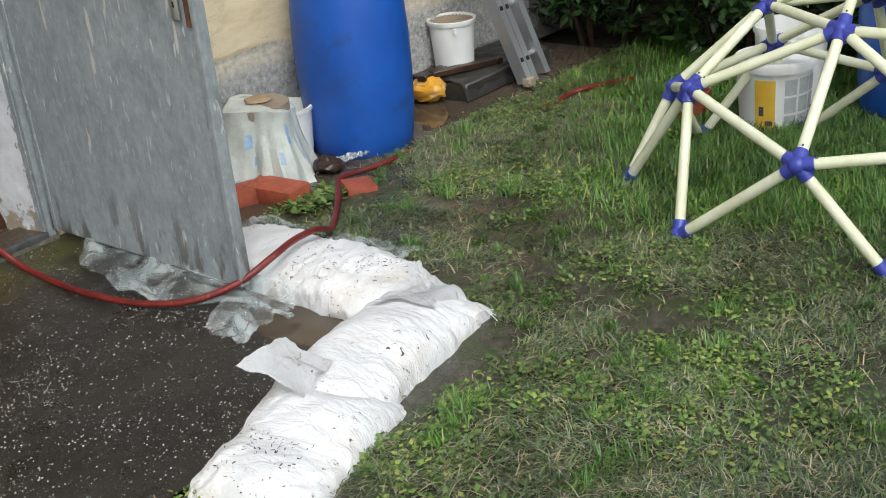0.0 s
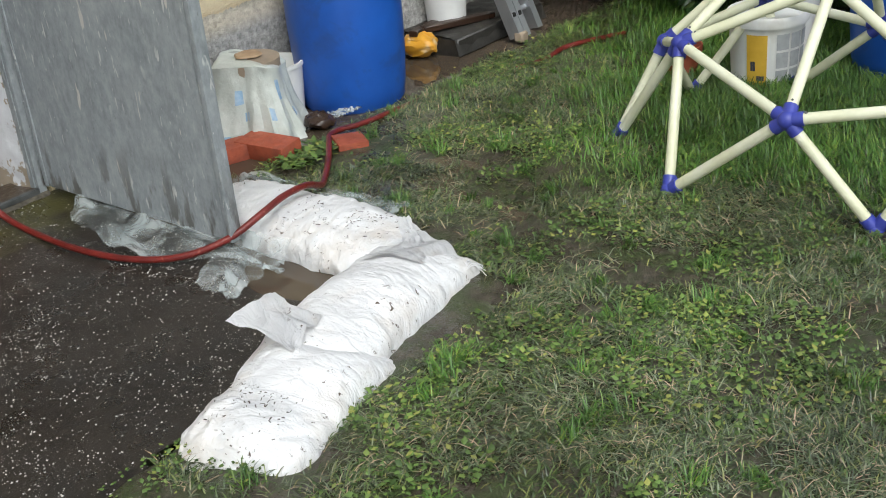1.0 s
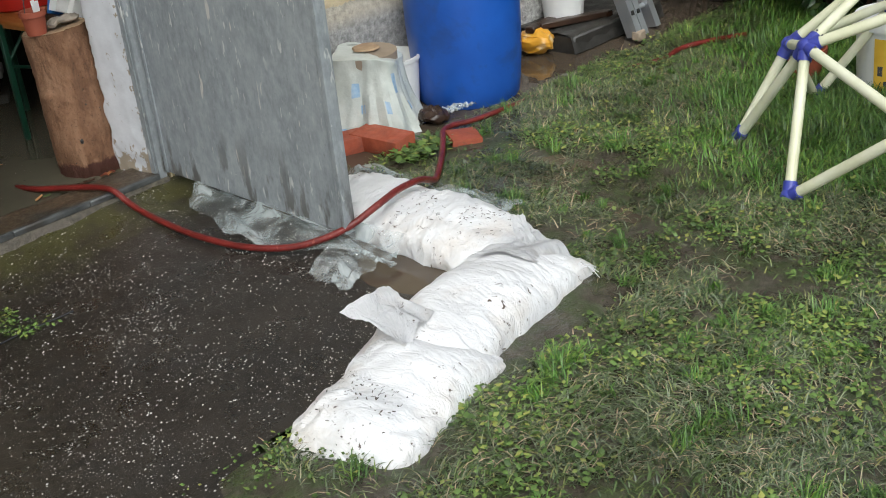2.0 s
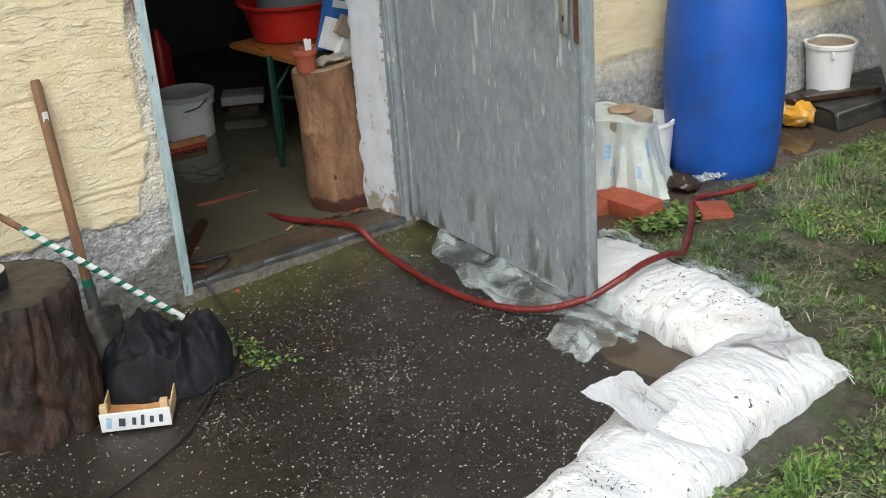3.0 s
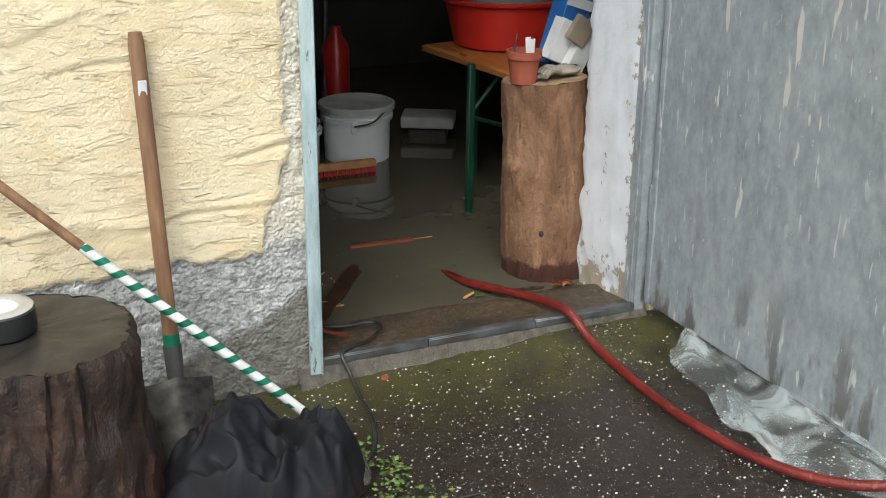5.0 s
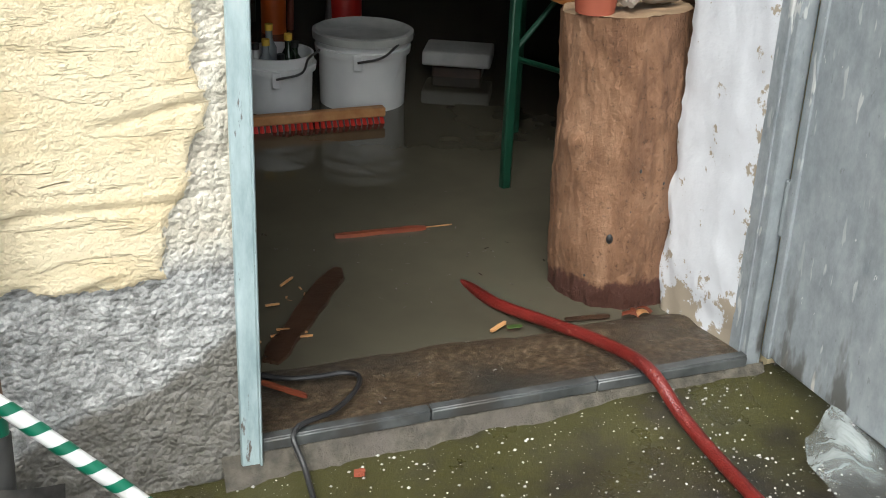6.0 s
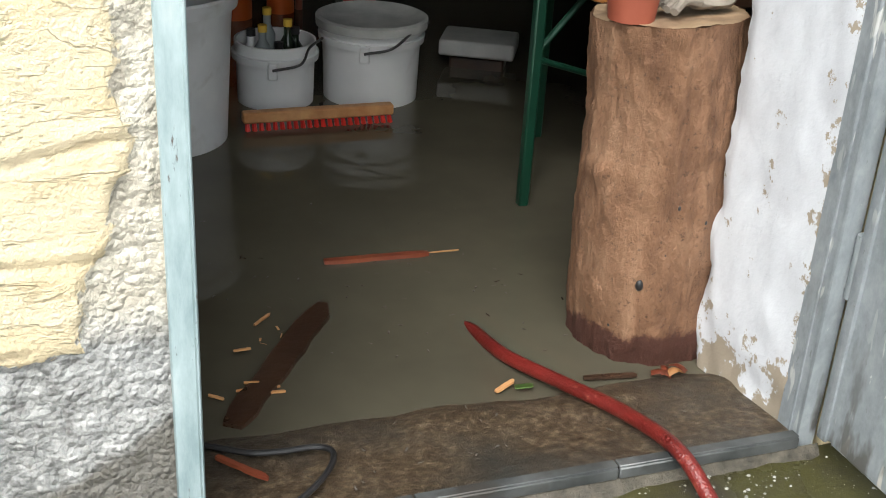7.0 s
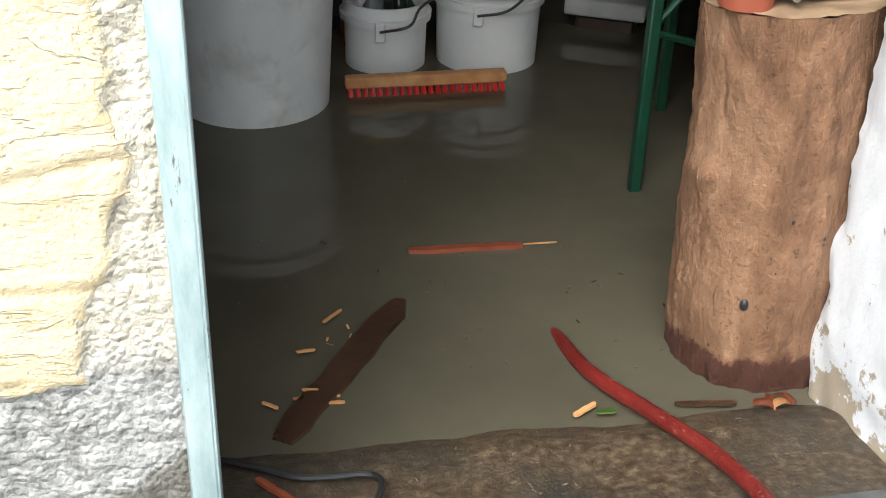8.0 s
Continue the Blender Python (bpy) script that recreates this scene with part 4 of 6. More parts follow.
# ---- red hose ----
HOSE = [(0.52, 0.62, -0.05), (0.537, 0.55, -0.005), (0.546, 0.48, 0.024), (0.561, 0.35, 0.042), (0.612, 0.214, 0.06), (0.655, 0.10, 0.074), (0.68, -0.02, 0.082), (0.698, -0.11, 0.038), (0.704, -0.22, 0.018),
        (0.698, -0.42, 0.018), (0.708, -0.57, 0.018), (0.738, -0.73, 0.02), (0.792, -0.87, 0.03), (0.855, -0.965, 0.05), (0.945, -1.045, 0.088), (1.06, -1.075, 0.132),
        (1.18, -1.05, 0.138), (1.31, -1.02, 0.12), (1.43, -0.955, 0.06), (1.50, -0.90, 0.03), (1.60, -0.82, 0.025), (1.70, -0.735, 0.03), (1.80, -0.64, 0.03), (1.87, -0.575, 0.028), (1.95, -0.55, 0.02), (2.06, -0.575, 0.015),
        (2.25, -0.59, 0.012), (2.46, -0.575, -0.006), (2.68, -0.63, -0.004), (2.88, -0.69, 0.002), (3.07, -0.78, 0.012), (3.22, -0.79, 0.026), (3.34, -0.83, 0.028), (3.6, -0.9, 0.005)]
hose = thing("garden_hose", "wet red braided rubber hose running out of the flooded garage", "hose")
part("tube", tube(smooth_path(HOSE, 7), lambda t: 0.0118 * (0.45 + 0.55 * sstep(0.0, 0.075, t)), 14), M_HOSE, hose)

# ---- blue barrel ----
bar = thing("water_barrel", "tall bright blue plastic rain barrel with a closed rim", "barrel", m=pose(2.335, -0.275, -0.025))
bar.scale = (0.955, 0.955, 0.985)
part("body", lathe([(0, 0.0), (0.19, 0.0), (0.222, 0.008), (0.236, 0.03), (0.246, 0.10), (0.257, 0.22), (0.263, 0.38), (0.263, 0.50), (0.256, 0.64), (0.244, 0.76), (0.232, 0.812), (0.226, 0.828), (0.218, 0.835)], 64), M_BLUE, bar)
lidb = lathe([(0.218, 0.835), (0.214, 0.826), (0.20, 0.818), (0.08, 0.822), (0, 0.824)], 64)
part("top", lidb, M_BLUE, bar)
part("bung", lathe([(0.03, 0.82), (0.03, 0.834), (0.024, 0.838), (0, 0.838)], 20, centre=(0.12, 0.05)), M_BLUE, bar)
bar2 = copy_thing(bar, pose(3.55, -2.28, 0.0))
tagged(bar2, "blue plastic rain barrel standing at the hedge behind the climbing dome", "barrel")

# ---- bricks in the water ----
def brick(label, m, broken=0.0):
    th = tagged(part("brick", solid((0, 0, 0.0355), (0.25 * (1 - broken), 0.12, 0.071), bevel=0.006, seg=2), M_BRICK), label, "brick", "bricks by the barrel")
    th.matrix_world = m
    return th


brick("wet red clay brick lying in muddy water", pose(1.665, -0.435, -0.008, 4, 0, -84))
brick("red brick half hidden behind the steel door", pose(1.53, -0.30, -0.016, 0, 0, -20))
brick("broken red brick at the lawn's edge under the hose", pose(1.885, -0.665, -0.042, 3, 4, -30), 0.5)

# ---- plastic bag over buckets ----
def drape(u, v):
    a = 2 * PI * u
    c, sn = math.cos(a), math.sin(a)
    top = sstep(0.0, 0.26, v)
    low = sstep(0.28, 1.0, v)
    r = 0.148 * top + 0.085 * low ** 1.3
    ridge = 1 - abs(noise.noise((c * 3.4, sn * 3.4, 2.0 + 0.5 * v))) / 0.28
    fold = 0.030 * low * max(-0.6, ridge) + 0.010 * noise.noise((c * 5, sn * 5, v * 5))
    sq = 1 + 0.13 * math.cos(4 * a + 0.6)
    slump = 0.05 * max(0.0, c * 0.8 - sn * 0.4) * top
    z = 0.345 - slump - 0.34 * sstep(0.20, 1.0, v) ** 0.85 + 0.010 * fbm(c * 3 * v, sn * 3 * v, v * 4) * (v > 0.05)
    return Vector(((r + fold) * c * sq, (r + fold) * sn * sq, max(0.004, z)))


bagm = surface("white_printed_bag", [(0.46, 0.50, 0.47), (0.64, 0.67, 0.63)], 9, (0.25, 0.4), 0.5, 26, 0.01, stain=((0.42, 0.44, 0.40), 6, 0.5, 0.75))
pb = thing("plastic_sack", "white plastic sack with blue print draped over a box", "plastic bag", m=pose(1.83, -0.20, -0.02))
part("skin", sheet(84, 40, drape), bagm, pb)
part("load", lathe([(0, 0.03), (0.12, 0.03), (0.13, 0.335), (0, 0.345)], 24), M_CARD, pb)
part("brown_top", lathe([(0.055, 0.348), (0.05, 0.356), (0, 0.357)], 24, wob=0.25), M_CUT, pb)


def on_drape(name, u, v, du, dv):
    bm = sheet(6, 8, lambda a, b: drape(u + du * (a - 0.5), v + dv * (b - 0.5)) * 1.006 + Vector((0, 0, 0.002)))
    part(name, bm, M_INKBLUE, pb)


for u, v, du, dv in ((0.575, 0.50, 0.03, 0.10), (0.60, 0.64, 0.02, 0.06), (0.735, 0.45, 0.022, 0.14), (0.80, 0.62, 0.03, 0.05), (0.66, 0.88, 0.035, 0.06), (0.69, 0.62, 0.015, 0.08), (0.53, 0.78, 0.03, 0.05)):
    on_drape("blue_print", u, v, du, dv)
b1 = thing("bucket", "white plastic bucket standing behind the draped sack", "bucket", m=pose(2.02, -0.13, -0.02))
part("body", lathe([(0, 0), (0.105, 0), (0.125, 0.24), (0.132, 0.24), (0.132, 0.255), (0.12, 0.255), (0.10, 0.03), (0, 0.03)], 36), M_WHITEPL, b1)
rub = thing("rag", "wet dark rag and plastic scraps in the mud", "rag", m=pose(1.99, -0.40, -0.01))
part("clump", sheet(40, 20, lambda u, v: Vector((0.05 * math.sin(PI * v) * math.cos(2 * PI * u) * (1 + 0.5 * fbm(u * 3, v * 3, 1)), 0.07 * math.sin(PI * v) * math.sin(2 * PI * u), 0.035 + 0.035 * math.cos(PI * v) + 0.012 * fbm(u * 8, v * 8, 2)))), M_WETWOOD, rub)
part("scrap", sheet(24, 16, lambda u, v: Vector((0.04 + 0.16 * u, -0.04 - 0.02 * u + 0.07 * v, 0.030 + 0.03 * abs(fbm(u * 6, v * 6, 3))))), M_FOIL, rub)

# ---- far corner: slab, bucket, ladder, yellow bag ----
slab = tagged(part("concrete_slab", sheet(40, 16, lambda u, v: Vector((2.98 + 0.72 * u, -0.36 + 0.38 * v + 0.02 * noise.noise((u * 6, v, 1)), 0.088 * sstep(0.0, 0.08, v) + 0.006 * fbm(u * 9, v * 6)))), M_SLAB), "low dark concrete slab at the house wall", "slab")
part("slab_edge", solid((3.34, -0.17, 0.03), (0.70, 0.36, 0.10), bevel=0.008), M_SLAB, slab)
wb = thing("bucket", "white plastic bucket with a dirty rim on the slab", "bucket", m=pose(3.20, -0.115, 0.092))
wb.scale = (0.82, 0.82, 0.9)
part("body", lathe([(0, 0), (0.108, 0), (0.118, 0.006), (0.138, 0.245), (0.147, 0.247), (0.150, 0.268), (0.144, 0.272), (0.134, 0.266), (0.108, 0.02), (0, 0.018)], 44), M_WHITEPL, wb)
part("rim_dirt", lathe([(0.134, 0.262), (0.128, 0.235), (0, 0.23)], 36), M_CARD, wb)
part("handle_lug", solid((-0.10, -0.105, 0.225), (0.022, 0.016, 0.035), (0, 0, 40), 0.003), M_WHITEPL, wb)
part("printed_mark", solid((0.105, -0.075, 0.14), (0.004, 0.02, 0.10), (0, 5, -36), 0.001), M_INKGREY, wb)
yb = thing("plastic_bag", "small crumpled yellow plastic bag in the puddle", "plastic bag", m=pose(2.93, -0.16, 0.0))
part("film", sheet(30, 18, lambda u, v: Vector((0.085 * math.sin(PI * v) * math.cos(2 * PI * u) * (1 + 0.35 * fbm(u * 3, v * 5, 2)), 0.10 * math.sin(PI * v) * math.sin(2 * PI * u) * (1 + 0.35 * fbm(u * 4, v * 3, 6)), 0.055 + 0.06 * math.cos(PI * v) + 0.015 * fbm(u * 7, v * 7, 2)))), M_YELBAG, yb)
for (x, y, a, L) in ((3.05, -0.13, 12, 0.34), (3.16, -0.22, -16, 0.42)):
    tagged(part("timber_offcut", solid((x, y, 0.108), (L, 0.05, 0.03), (0, 3, a), 0.004), M_WETWOOD), "dark wet timber offcut on the slab", "timber", "timber offcuts")

# aluminium ladder leaning on the house
lad = thing("ladder", "aluminium double ladder leaning, feet in wet grass", "ladder")
LA, LB = Vector((3.29, -0.48, 0.02)), Vector((2.97, -0.02, 1.75))
side = Vector((0.30, -0.02, 0.0))
axis = (LB - LA).normalized()
nrm = axis.cross(side).normalized()


def rail(off, depth):
    bm = bmesh.new()
    o = LA + side * off + nrm * depth
    w = side.normalized()
    a, b = o, o + (LB - LA)
    quad = [(-0.019, -0.036), (0.019, -0.036), (0.019, 0.036), (-0.019, 0.036)]
    va = [bm.verts.new(a + w * p + nrm * q) for p, q in quad]
    vb = [bm.verts.new(b + w * p + nrm * q) for p, q in quad]
    for i in range(4):
        j = (i + 1) % 4
        bm.faces.new((va[i], va[j], vb[j], vb[i]))
    bm.faces.new(va[::-1])
    bm.faces.new(vb)
    return bm


for off, d in ((0.0, 0.0), (0.14, 0.0), (0.30, 0.085), (0.78, 0.085)):
    part("rail", rail(off, d), M_ALU, lad)
for i in range(7):
    p = LA + axis * (0.12 + 0.27 * i)
    part("rung", rod(p + side * 0.0, p + side * 0.14, 0.014, 8), M_ALU, lad)
    part("rung", rod(p + nrm * 0.085 + side * 0.30, p + nrm * 0.085 + side * 0.78, 0.014, 8), M_ALU, lad)
    for off in (0.0, 0.14):
        part("rung_end", solid(p + side * off - nrm * 0.036, (0.022, 0.006, 0.022), (math.degrees(math.atan2(0.58, 1.73)) * -1, 0, 0), 0.002), M_BLACK, lad)
part("foot", solid(LA + Vector((0.0, -0.02, 0.01)), (0.06, 0.05, 0.05), (0, 0, 5), 0.008), M_CARD, lad, "worn pale ladder foot")

# ---- climbing dome ----
dome = thing("climbing_dome", "small geodesic climbing dome of cream tubes and blue hubs", "climbing frame")
HUBS = {"g0": (2.06, -2.72, .02), "g1": (2.035, -2.02, .02), "g2": (2.395, -1.60, .02), "g3": (2.94, -1.615, .02), "g4": (3.15, -1.95, .02), "g5": (3.22, -2.50, .02), "g6": (2.93, -2.96, .02), "g7": (2.45, -3.05, .02),
        "A": (2.00, -2.445, .355), "B": (2.30, -1.915, .447), "F": (2.555, -1.71, .356), "E": (3.08, -1.855, .402), "H": (3.11, -2.31, .33), "G": (3.10, -2.76, .44), "I": (2.68, -3.02, .36), "J": (2.12, -2.93, .44),
        "C": (2.44, -2.385, .658), "D": (2.705, -2.005, .655), "K": (2.95, -2.30, .66), "L": (2.83, -2.66, .66), "N": (2.42, -2.72, .66), "T": (2.64, -2.36, .80)}
LINKS = "g0A g1A g1B g2B g2F g3F g3E g4E g4H g5H g5G g6G g6I g7I g7J g0J AB BF FE EH HG GI IJ JA AC BC BD FD ED EK HK GK GL IL IN JN JC CD DK KL LN NC CT DT KT LT NT".split()


def hub_names(s):
    out, i = [], 0
    while i < len(s):
        n = 2 if s[i] == "g" else 1
        out.append(s[i:i + n])
        i += n
    return out


for s in LINKS:
    a, b = (Vector(HUBS[k]) for k in hub_names(s))
    d = (b - a).normalized()
    st = part("tube", rod(a + d * 0.035, b - d * 0.035, 0.0185, 12), M_STRUT, dome)
    for p in (a + d * 0.055, b - d * 0.055):
        part("screw", rod(p + Vector((0, 0, 0.017)), p + Vector((-0.004, -0.004, 0.0215)), 0.004, 6), M_BLACK, st)
for k, p in HUBS.items():
    bm = bmesh.new()
    bmesh.ops.create_uvsphere(bm, u_segments=16, v_segments=10, radius=0.030)
    bmesh.ops.translate(bm, verts=bm.verts, vec=p)
    sockets = []
    for s in LINKS:
        names = hub_names(s)
        if k in names:
            o = Vector(HUBS[names[1] if names[0] == k else names[0]])
            d = (o - Vector(p)).normalized()
            sockets.append(tube([Vector(p) + d * 0.012, Vector(p) + d * 0.052], 0.0235, 12))
    hub = part("hub", bm, M_HUB, dome)
    for sk in sockets:
        part("socket", sk, M_HUB, hub)

# things behind the dome
lb = thing("paint_bucket", "white lidded plastic bucket with a yellow and grey printed label", "bucket", m=pose(3.18, -1.82, 0.01, 0, 0, 25))
part("body", lathe([(0, 0), (0.125, 0), (0.135, 0.006), (0.152, 0.30), (0, 0.30)], 48), M_WHITEPL, lb)
part("lid", lathe([(0.15, 0.272), (0.163, 0.275), (0.166, 0.305), (0.158, 0.318), (0.12, 0.314), (0, 0.312)], 48), M_WHITEPL, lb)


def wrap(a0, a1, z0, z1, mat, name):
    bm = sheet(10, 3, lambda u, v: Vector(((0.1375 + 0.0575 * (z0 + (z1 - z0) * v)) * math.cos(radians(a0 + (a1 - a0) * u)), (0.1375 + 0.0575 * (z0 + (z1 - z0) * v)) * math.sin(radians(a0 + (a1 - a0) * u)), z0 + (z1 - z0) * v)))
    part(name, bm, mat, lb)


wrap(150, 182, 0.03, 0.25, M_INKYEL, "label_panel")
for r in range(3):
    for c in range(3):
        wrap(196 + 24 * c, 216 + 24 * c, 0.035 + 0.075 * r, 0.10 + 0.075 * r, M_INKGREY, "label_panel")
wrap(156, 164, 0.10, 0.14, M_INK, "printed_bars")
wrap(166, 178, 0.06, 0.08, M_INK, "printed_bars")
lb2 = thing("bucket", "white plastic bucket behind the labelled one", "bucket", m=pose(3.42, -1.78, 0.01))
part("body", lathe([(0, 0), (0.13, 0), (0.15, 0.36), (0.158, 0.36), (0.158, 0.385), (0.145, 0.385), (0.125, 0.02), (0, 0.02)], 36), M_WHITEPL, lb2)
fp = thing("flower_pot", "terracotta-coloured flower pot in the grass", "flower pot", m=pose(3.12, -1.47, 0.015))
part("body", lathe([(0, 0), (0.055, 0), (0.078, 0.11), (0.085, 0.11), (0.086, 0.14), (0.078, 0.14), (0.06, 0.02), (0, 0.02)], 32), M_TERRA, fp)

# ---- chopping block with tape ----
stump = thing("chopping_block", "wet dark tree stump with deep furrowed bark", "tree stump", m=pose(-0.680, -0.415, 0))


def stump_side(u, v):
    a = 2 * PI * u
    r = 0.196 + 0.030 * (1 - v) ** 1.5
    furrow = -0.022 * max(0.0, 1 - abs(((a * 11 / (2 * PI) + 0.9 * noise.noise((a * 1.3, v * 1.5, 2))) % 1) - 0.5) / 0.16) * (0.4 + 0.6 * abs(noise.noise((a * 2, v * 3, 4))))
    k = 0.014 * fbm(math.cos(a) * 2, math.sin(a) * 2, v * 2) + 0.007 * fbm(a * 9, v * 6, 1)
    rr = (r + furrow + k) * (1 - 0.05 * sstep(0.96, 1.0, v))
    return Vector((rr * math.cos(a), rr * math.sin(a), 0.425 * v))


part("bark", sheet(180, 40, stump_side), M_STUMP, stump)
part("sawn_top", sheet(90, 10, lambda u, v: Vector((0, 0, 0.428 + 0.005 * fbm(v * math.cos(2 * PI * u) * 4, v * math.sin(2 * PI * u) * 4, 3))) * 1.0 + Vector((stump_side(u, 1).x * v, stump_side(u, 1).y * v, -0.004 * (v > 0.95)))), M_STUMPTOP, stump)
tape = thing("tape_roll", "roll of black tape with a silver face, on the stump", "tape roll", m=pose(-0.725, -0.40, 0.431))
part("winding", lathe([(0.03, 0), (0.062, 0), (0.064, 0.004), (0.064, 0.044), (0.061, 0.047)], 48), M_BLACK, tape)
part("side_face", lathe([(0.061, 0.047), (0.059, 0.0485), (0.036, 0.0485), (0.034, 0.047), (0.034, 0.004)], 48), M_SILVER, tape)
part("core_disc", lathe([(0.034, 0.046), (0.02, 0.0465), (0, 0.0465)], 32), M_CARDWHITE, tape)

# ---- spade ----
sp = thing("spade", "old spade with a brown wooden shaft leaning on the wall", "spade")
sa, sb = Vector((-0.385, -0.035, 0.89)), Vector((-0.372, -0.115, 0.20))
part("shaft", tube([sa, sa.lerp(sb, 0.03), sa.lerp(sb, 0.5), sb], lambda t: 0.017 if 0.02 < t else 0.014, 14), M_WOODOLD, sp)
part("socket", tube([sb + (sa - sb) * 0.02, sb + Vector((0.0, -0.012, -0.05)), sb + Vector((0.0, -0.03, -0.12))], lambda t: 0.021 - 0.004 * t, 14), M_DARKMETAL, sp)
part("collar", tube([sb + (sa - sb) * 0.02, sb + (sa - sb) * 0.06], 0.0185, 14), M_STRIPEG, sp, "green band")
part("blade", solidify_sheet(sheet(14, 16, lambda u, v: Vector((-0.375 + (u - 0.5) * (0.165 - 0.04 * v), -0.135 - 0.14 * v - 0.020 * math.cos((u - 0.5) * PI), 0.155 - 0.15 * v - 0.03 * abs(u - 0.5) * (1 - v) * 1.4))), 0.003), M_BLADE, sp, "worn steel blade")
part("sticker", solid((-0.383, -0.0635, 0.775), (0.018, 0.004, 0.04), (5, 0, 0), 0.001), M_STRIPEW, sp)

# ---- striped pole ----
pl = thing("striped_pole", "broomstick wound with green and white tape, leaning over the stump", "pole")
pa, pb_ = Vector((-0.850, -0.045, 0.772)), Vector((-0.118, -0.245, 0.062))
pd = (pb_ - pa).normalized()
plen = (pb_ - pa).length


def pole_tube(t0, t1, r):
    n = max(2, int((t1 - t0) * plen / 0.004))
    return tube([pa + pd * (plen * (t0 + (t1 - t0) * i / n)) for i in range(n + 1)], r, 24)


part("grip", pole_tube(0.0, 0.075, 0.0125), M_BLACK, pl, "black plastic end grip")
part("bare_shaft", pole_tube(0.075, 0.42, 0.0105), M_WOODOLD, pl)
bm = pole_tube(0.42, 1.0, 0.0112)
part("wrapped_shaft", bm, M_STRIPEW, pl)
hb = bmesh.new()
turns, steps = 13, 26
sdir = pd.cross(Vector((0, 0, 1))).normalized()
tdir = sdir.cross(pd)
prev = None
for i in range(turns * steps + 1):
    t = i / (turns * steps)
    ang = 2 * PI * turns * t
    o = (math.cos(ang) * sdir + math.sin(ang) * tdir) * 0.0119
    c = pa + pd * plen * (0.415 + 0.545 * t)
    cur = (hb.verts.new(c + o), hb.verts.new(c + o + pd * 0.017))
    if prev:
        hb.faces.new((prev[0], cur[0], cur[1], prev[1]))
    prev = cur
part("spiral_tape", hb, M_STRIPEG, pl, "dark green spiral tape")

# ---- fruit crate and black cloth ----
cr = thing("fruit_crate", "small pale wooden fruit crate with a printed end board", "crate", m=pose(-0.398, -0.580, 0.004, 0, 0, -27))
for y in (-0.15, 0.15):
    e = part("end_board", solid((0, y, 0.034), (0.20, 0.006, 0.058), bevel=0.001), M_CARDWHITE if y < 0 else M_PALEWOOD, cr, "white printed end board" if y < 0 else "")
    if y < 0:
        for i, (x, w, h) in enumerate(((-0.075, 0.024, 0.036), (-0.038, 0.030, 0.026), (-0.004, 0.018, 0.024), (0.02, 0.016, 0.034), (0.046, 0.018, 0.022), (0.072, 0.018, 0.024))):
            part("printed_bar", solid((x, y - 0.0042, 0.030 + h * 0.1), (w * 0.62, 0.002, h), (0, 8, 0), 0.0005), M_INK if i else M_INKBLUE, e)
for x in (-0.097, 0.097):
    part("side_slat", solid((x, 0, 0.03), (0.005, 0.30, 0.045), bevel=0.001), M_PALEWOOD, cr)
    for y in (-0.138, 0.138):
        part("corner_post", solid((x * 0.88, y, 0.044), (0.022, 0.022, 0.084), bevel=0.002), M_PALEWOOD, cr)
part("base_board", solid((0, 0, 0.006), (0.19, 0.29, 0.006), bevel=0.001), M_CHIP, cr)


def cloth(u, v):
    a = 2 * PI * u
    wob = 1 + 0.16 * noise.noise((math.cos(a) * 2, math.sin(a) * 2, 5)) + 0.04 * math.sin(a * 9)
    x, y = 0.215 * v * math.cos(a) * wob, 0.175 * v * math.sin(a) * wob
    dome_z = 0.222 * (1 - v ** 3.0) ** 0.7 * (0.85 + 0.35 * noise.noise((x * 9, y * 9, 9)))
    qx, qy = x + 0.05 * noise.noise((x * 7, y * 7, 1)), y + 0.05 * noise.noise((x * 7, y * 7, 2))
    r1 = 1 - sstep(0.0, 0.42, abs(noise.noise((qx * 13 + qy * 5, qy * 9, 3))))
    r2 = 1 - sstep(0.0, 0.4, abs(noise.noise((qx * 26, qy * 20 - qx * 9, 7))))
    return Vector((x, y, max(0.004, dome_z + (0.040 * r1 + 0.012 * r2 - 0.026) * (1 if v < 0.97 else 0.3))))


def unsplit(ob):
    """Soft shading over every edge."""
    at = ob.data.attributes.get("sharp_edge")
    if at:
        ob.data.attributes.remove(at)
    return ob


cl = thing("black_cloth", "wet black cloth heaped over the fruit crate", "cloth", m=pose(-0.278, -0.470, 0.0, 0, 0, -14))
unsplit(part("folds", sheet(240, 90, cloth), M_CLOTH, cl))
rg = thing("rag", "grey muddy rag end beside the black cloth", "rag", m=pose(-0.10, -0.45, 0.0, 0, 0, 20))
part("lump", sheet(40, 20, lambda u, v: Vector((0.05 * math.sin(PI * v) * math.cos(2 * PI * u) * (1 + 0.4 * fbm(u * 4, v * 4, 2)), 0.08 * math.sin(PI * v) * math.sin(2 * PI * u), 0.03 + 0.035 * math.cos(PI * v) + 0.02 * fbm(u * 9, v * 9, 2)))), M_MORTAR, rg)

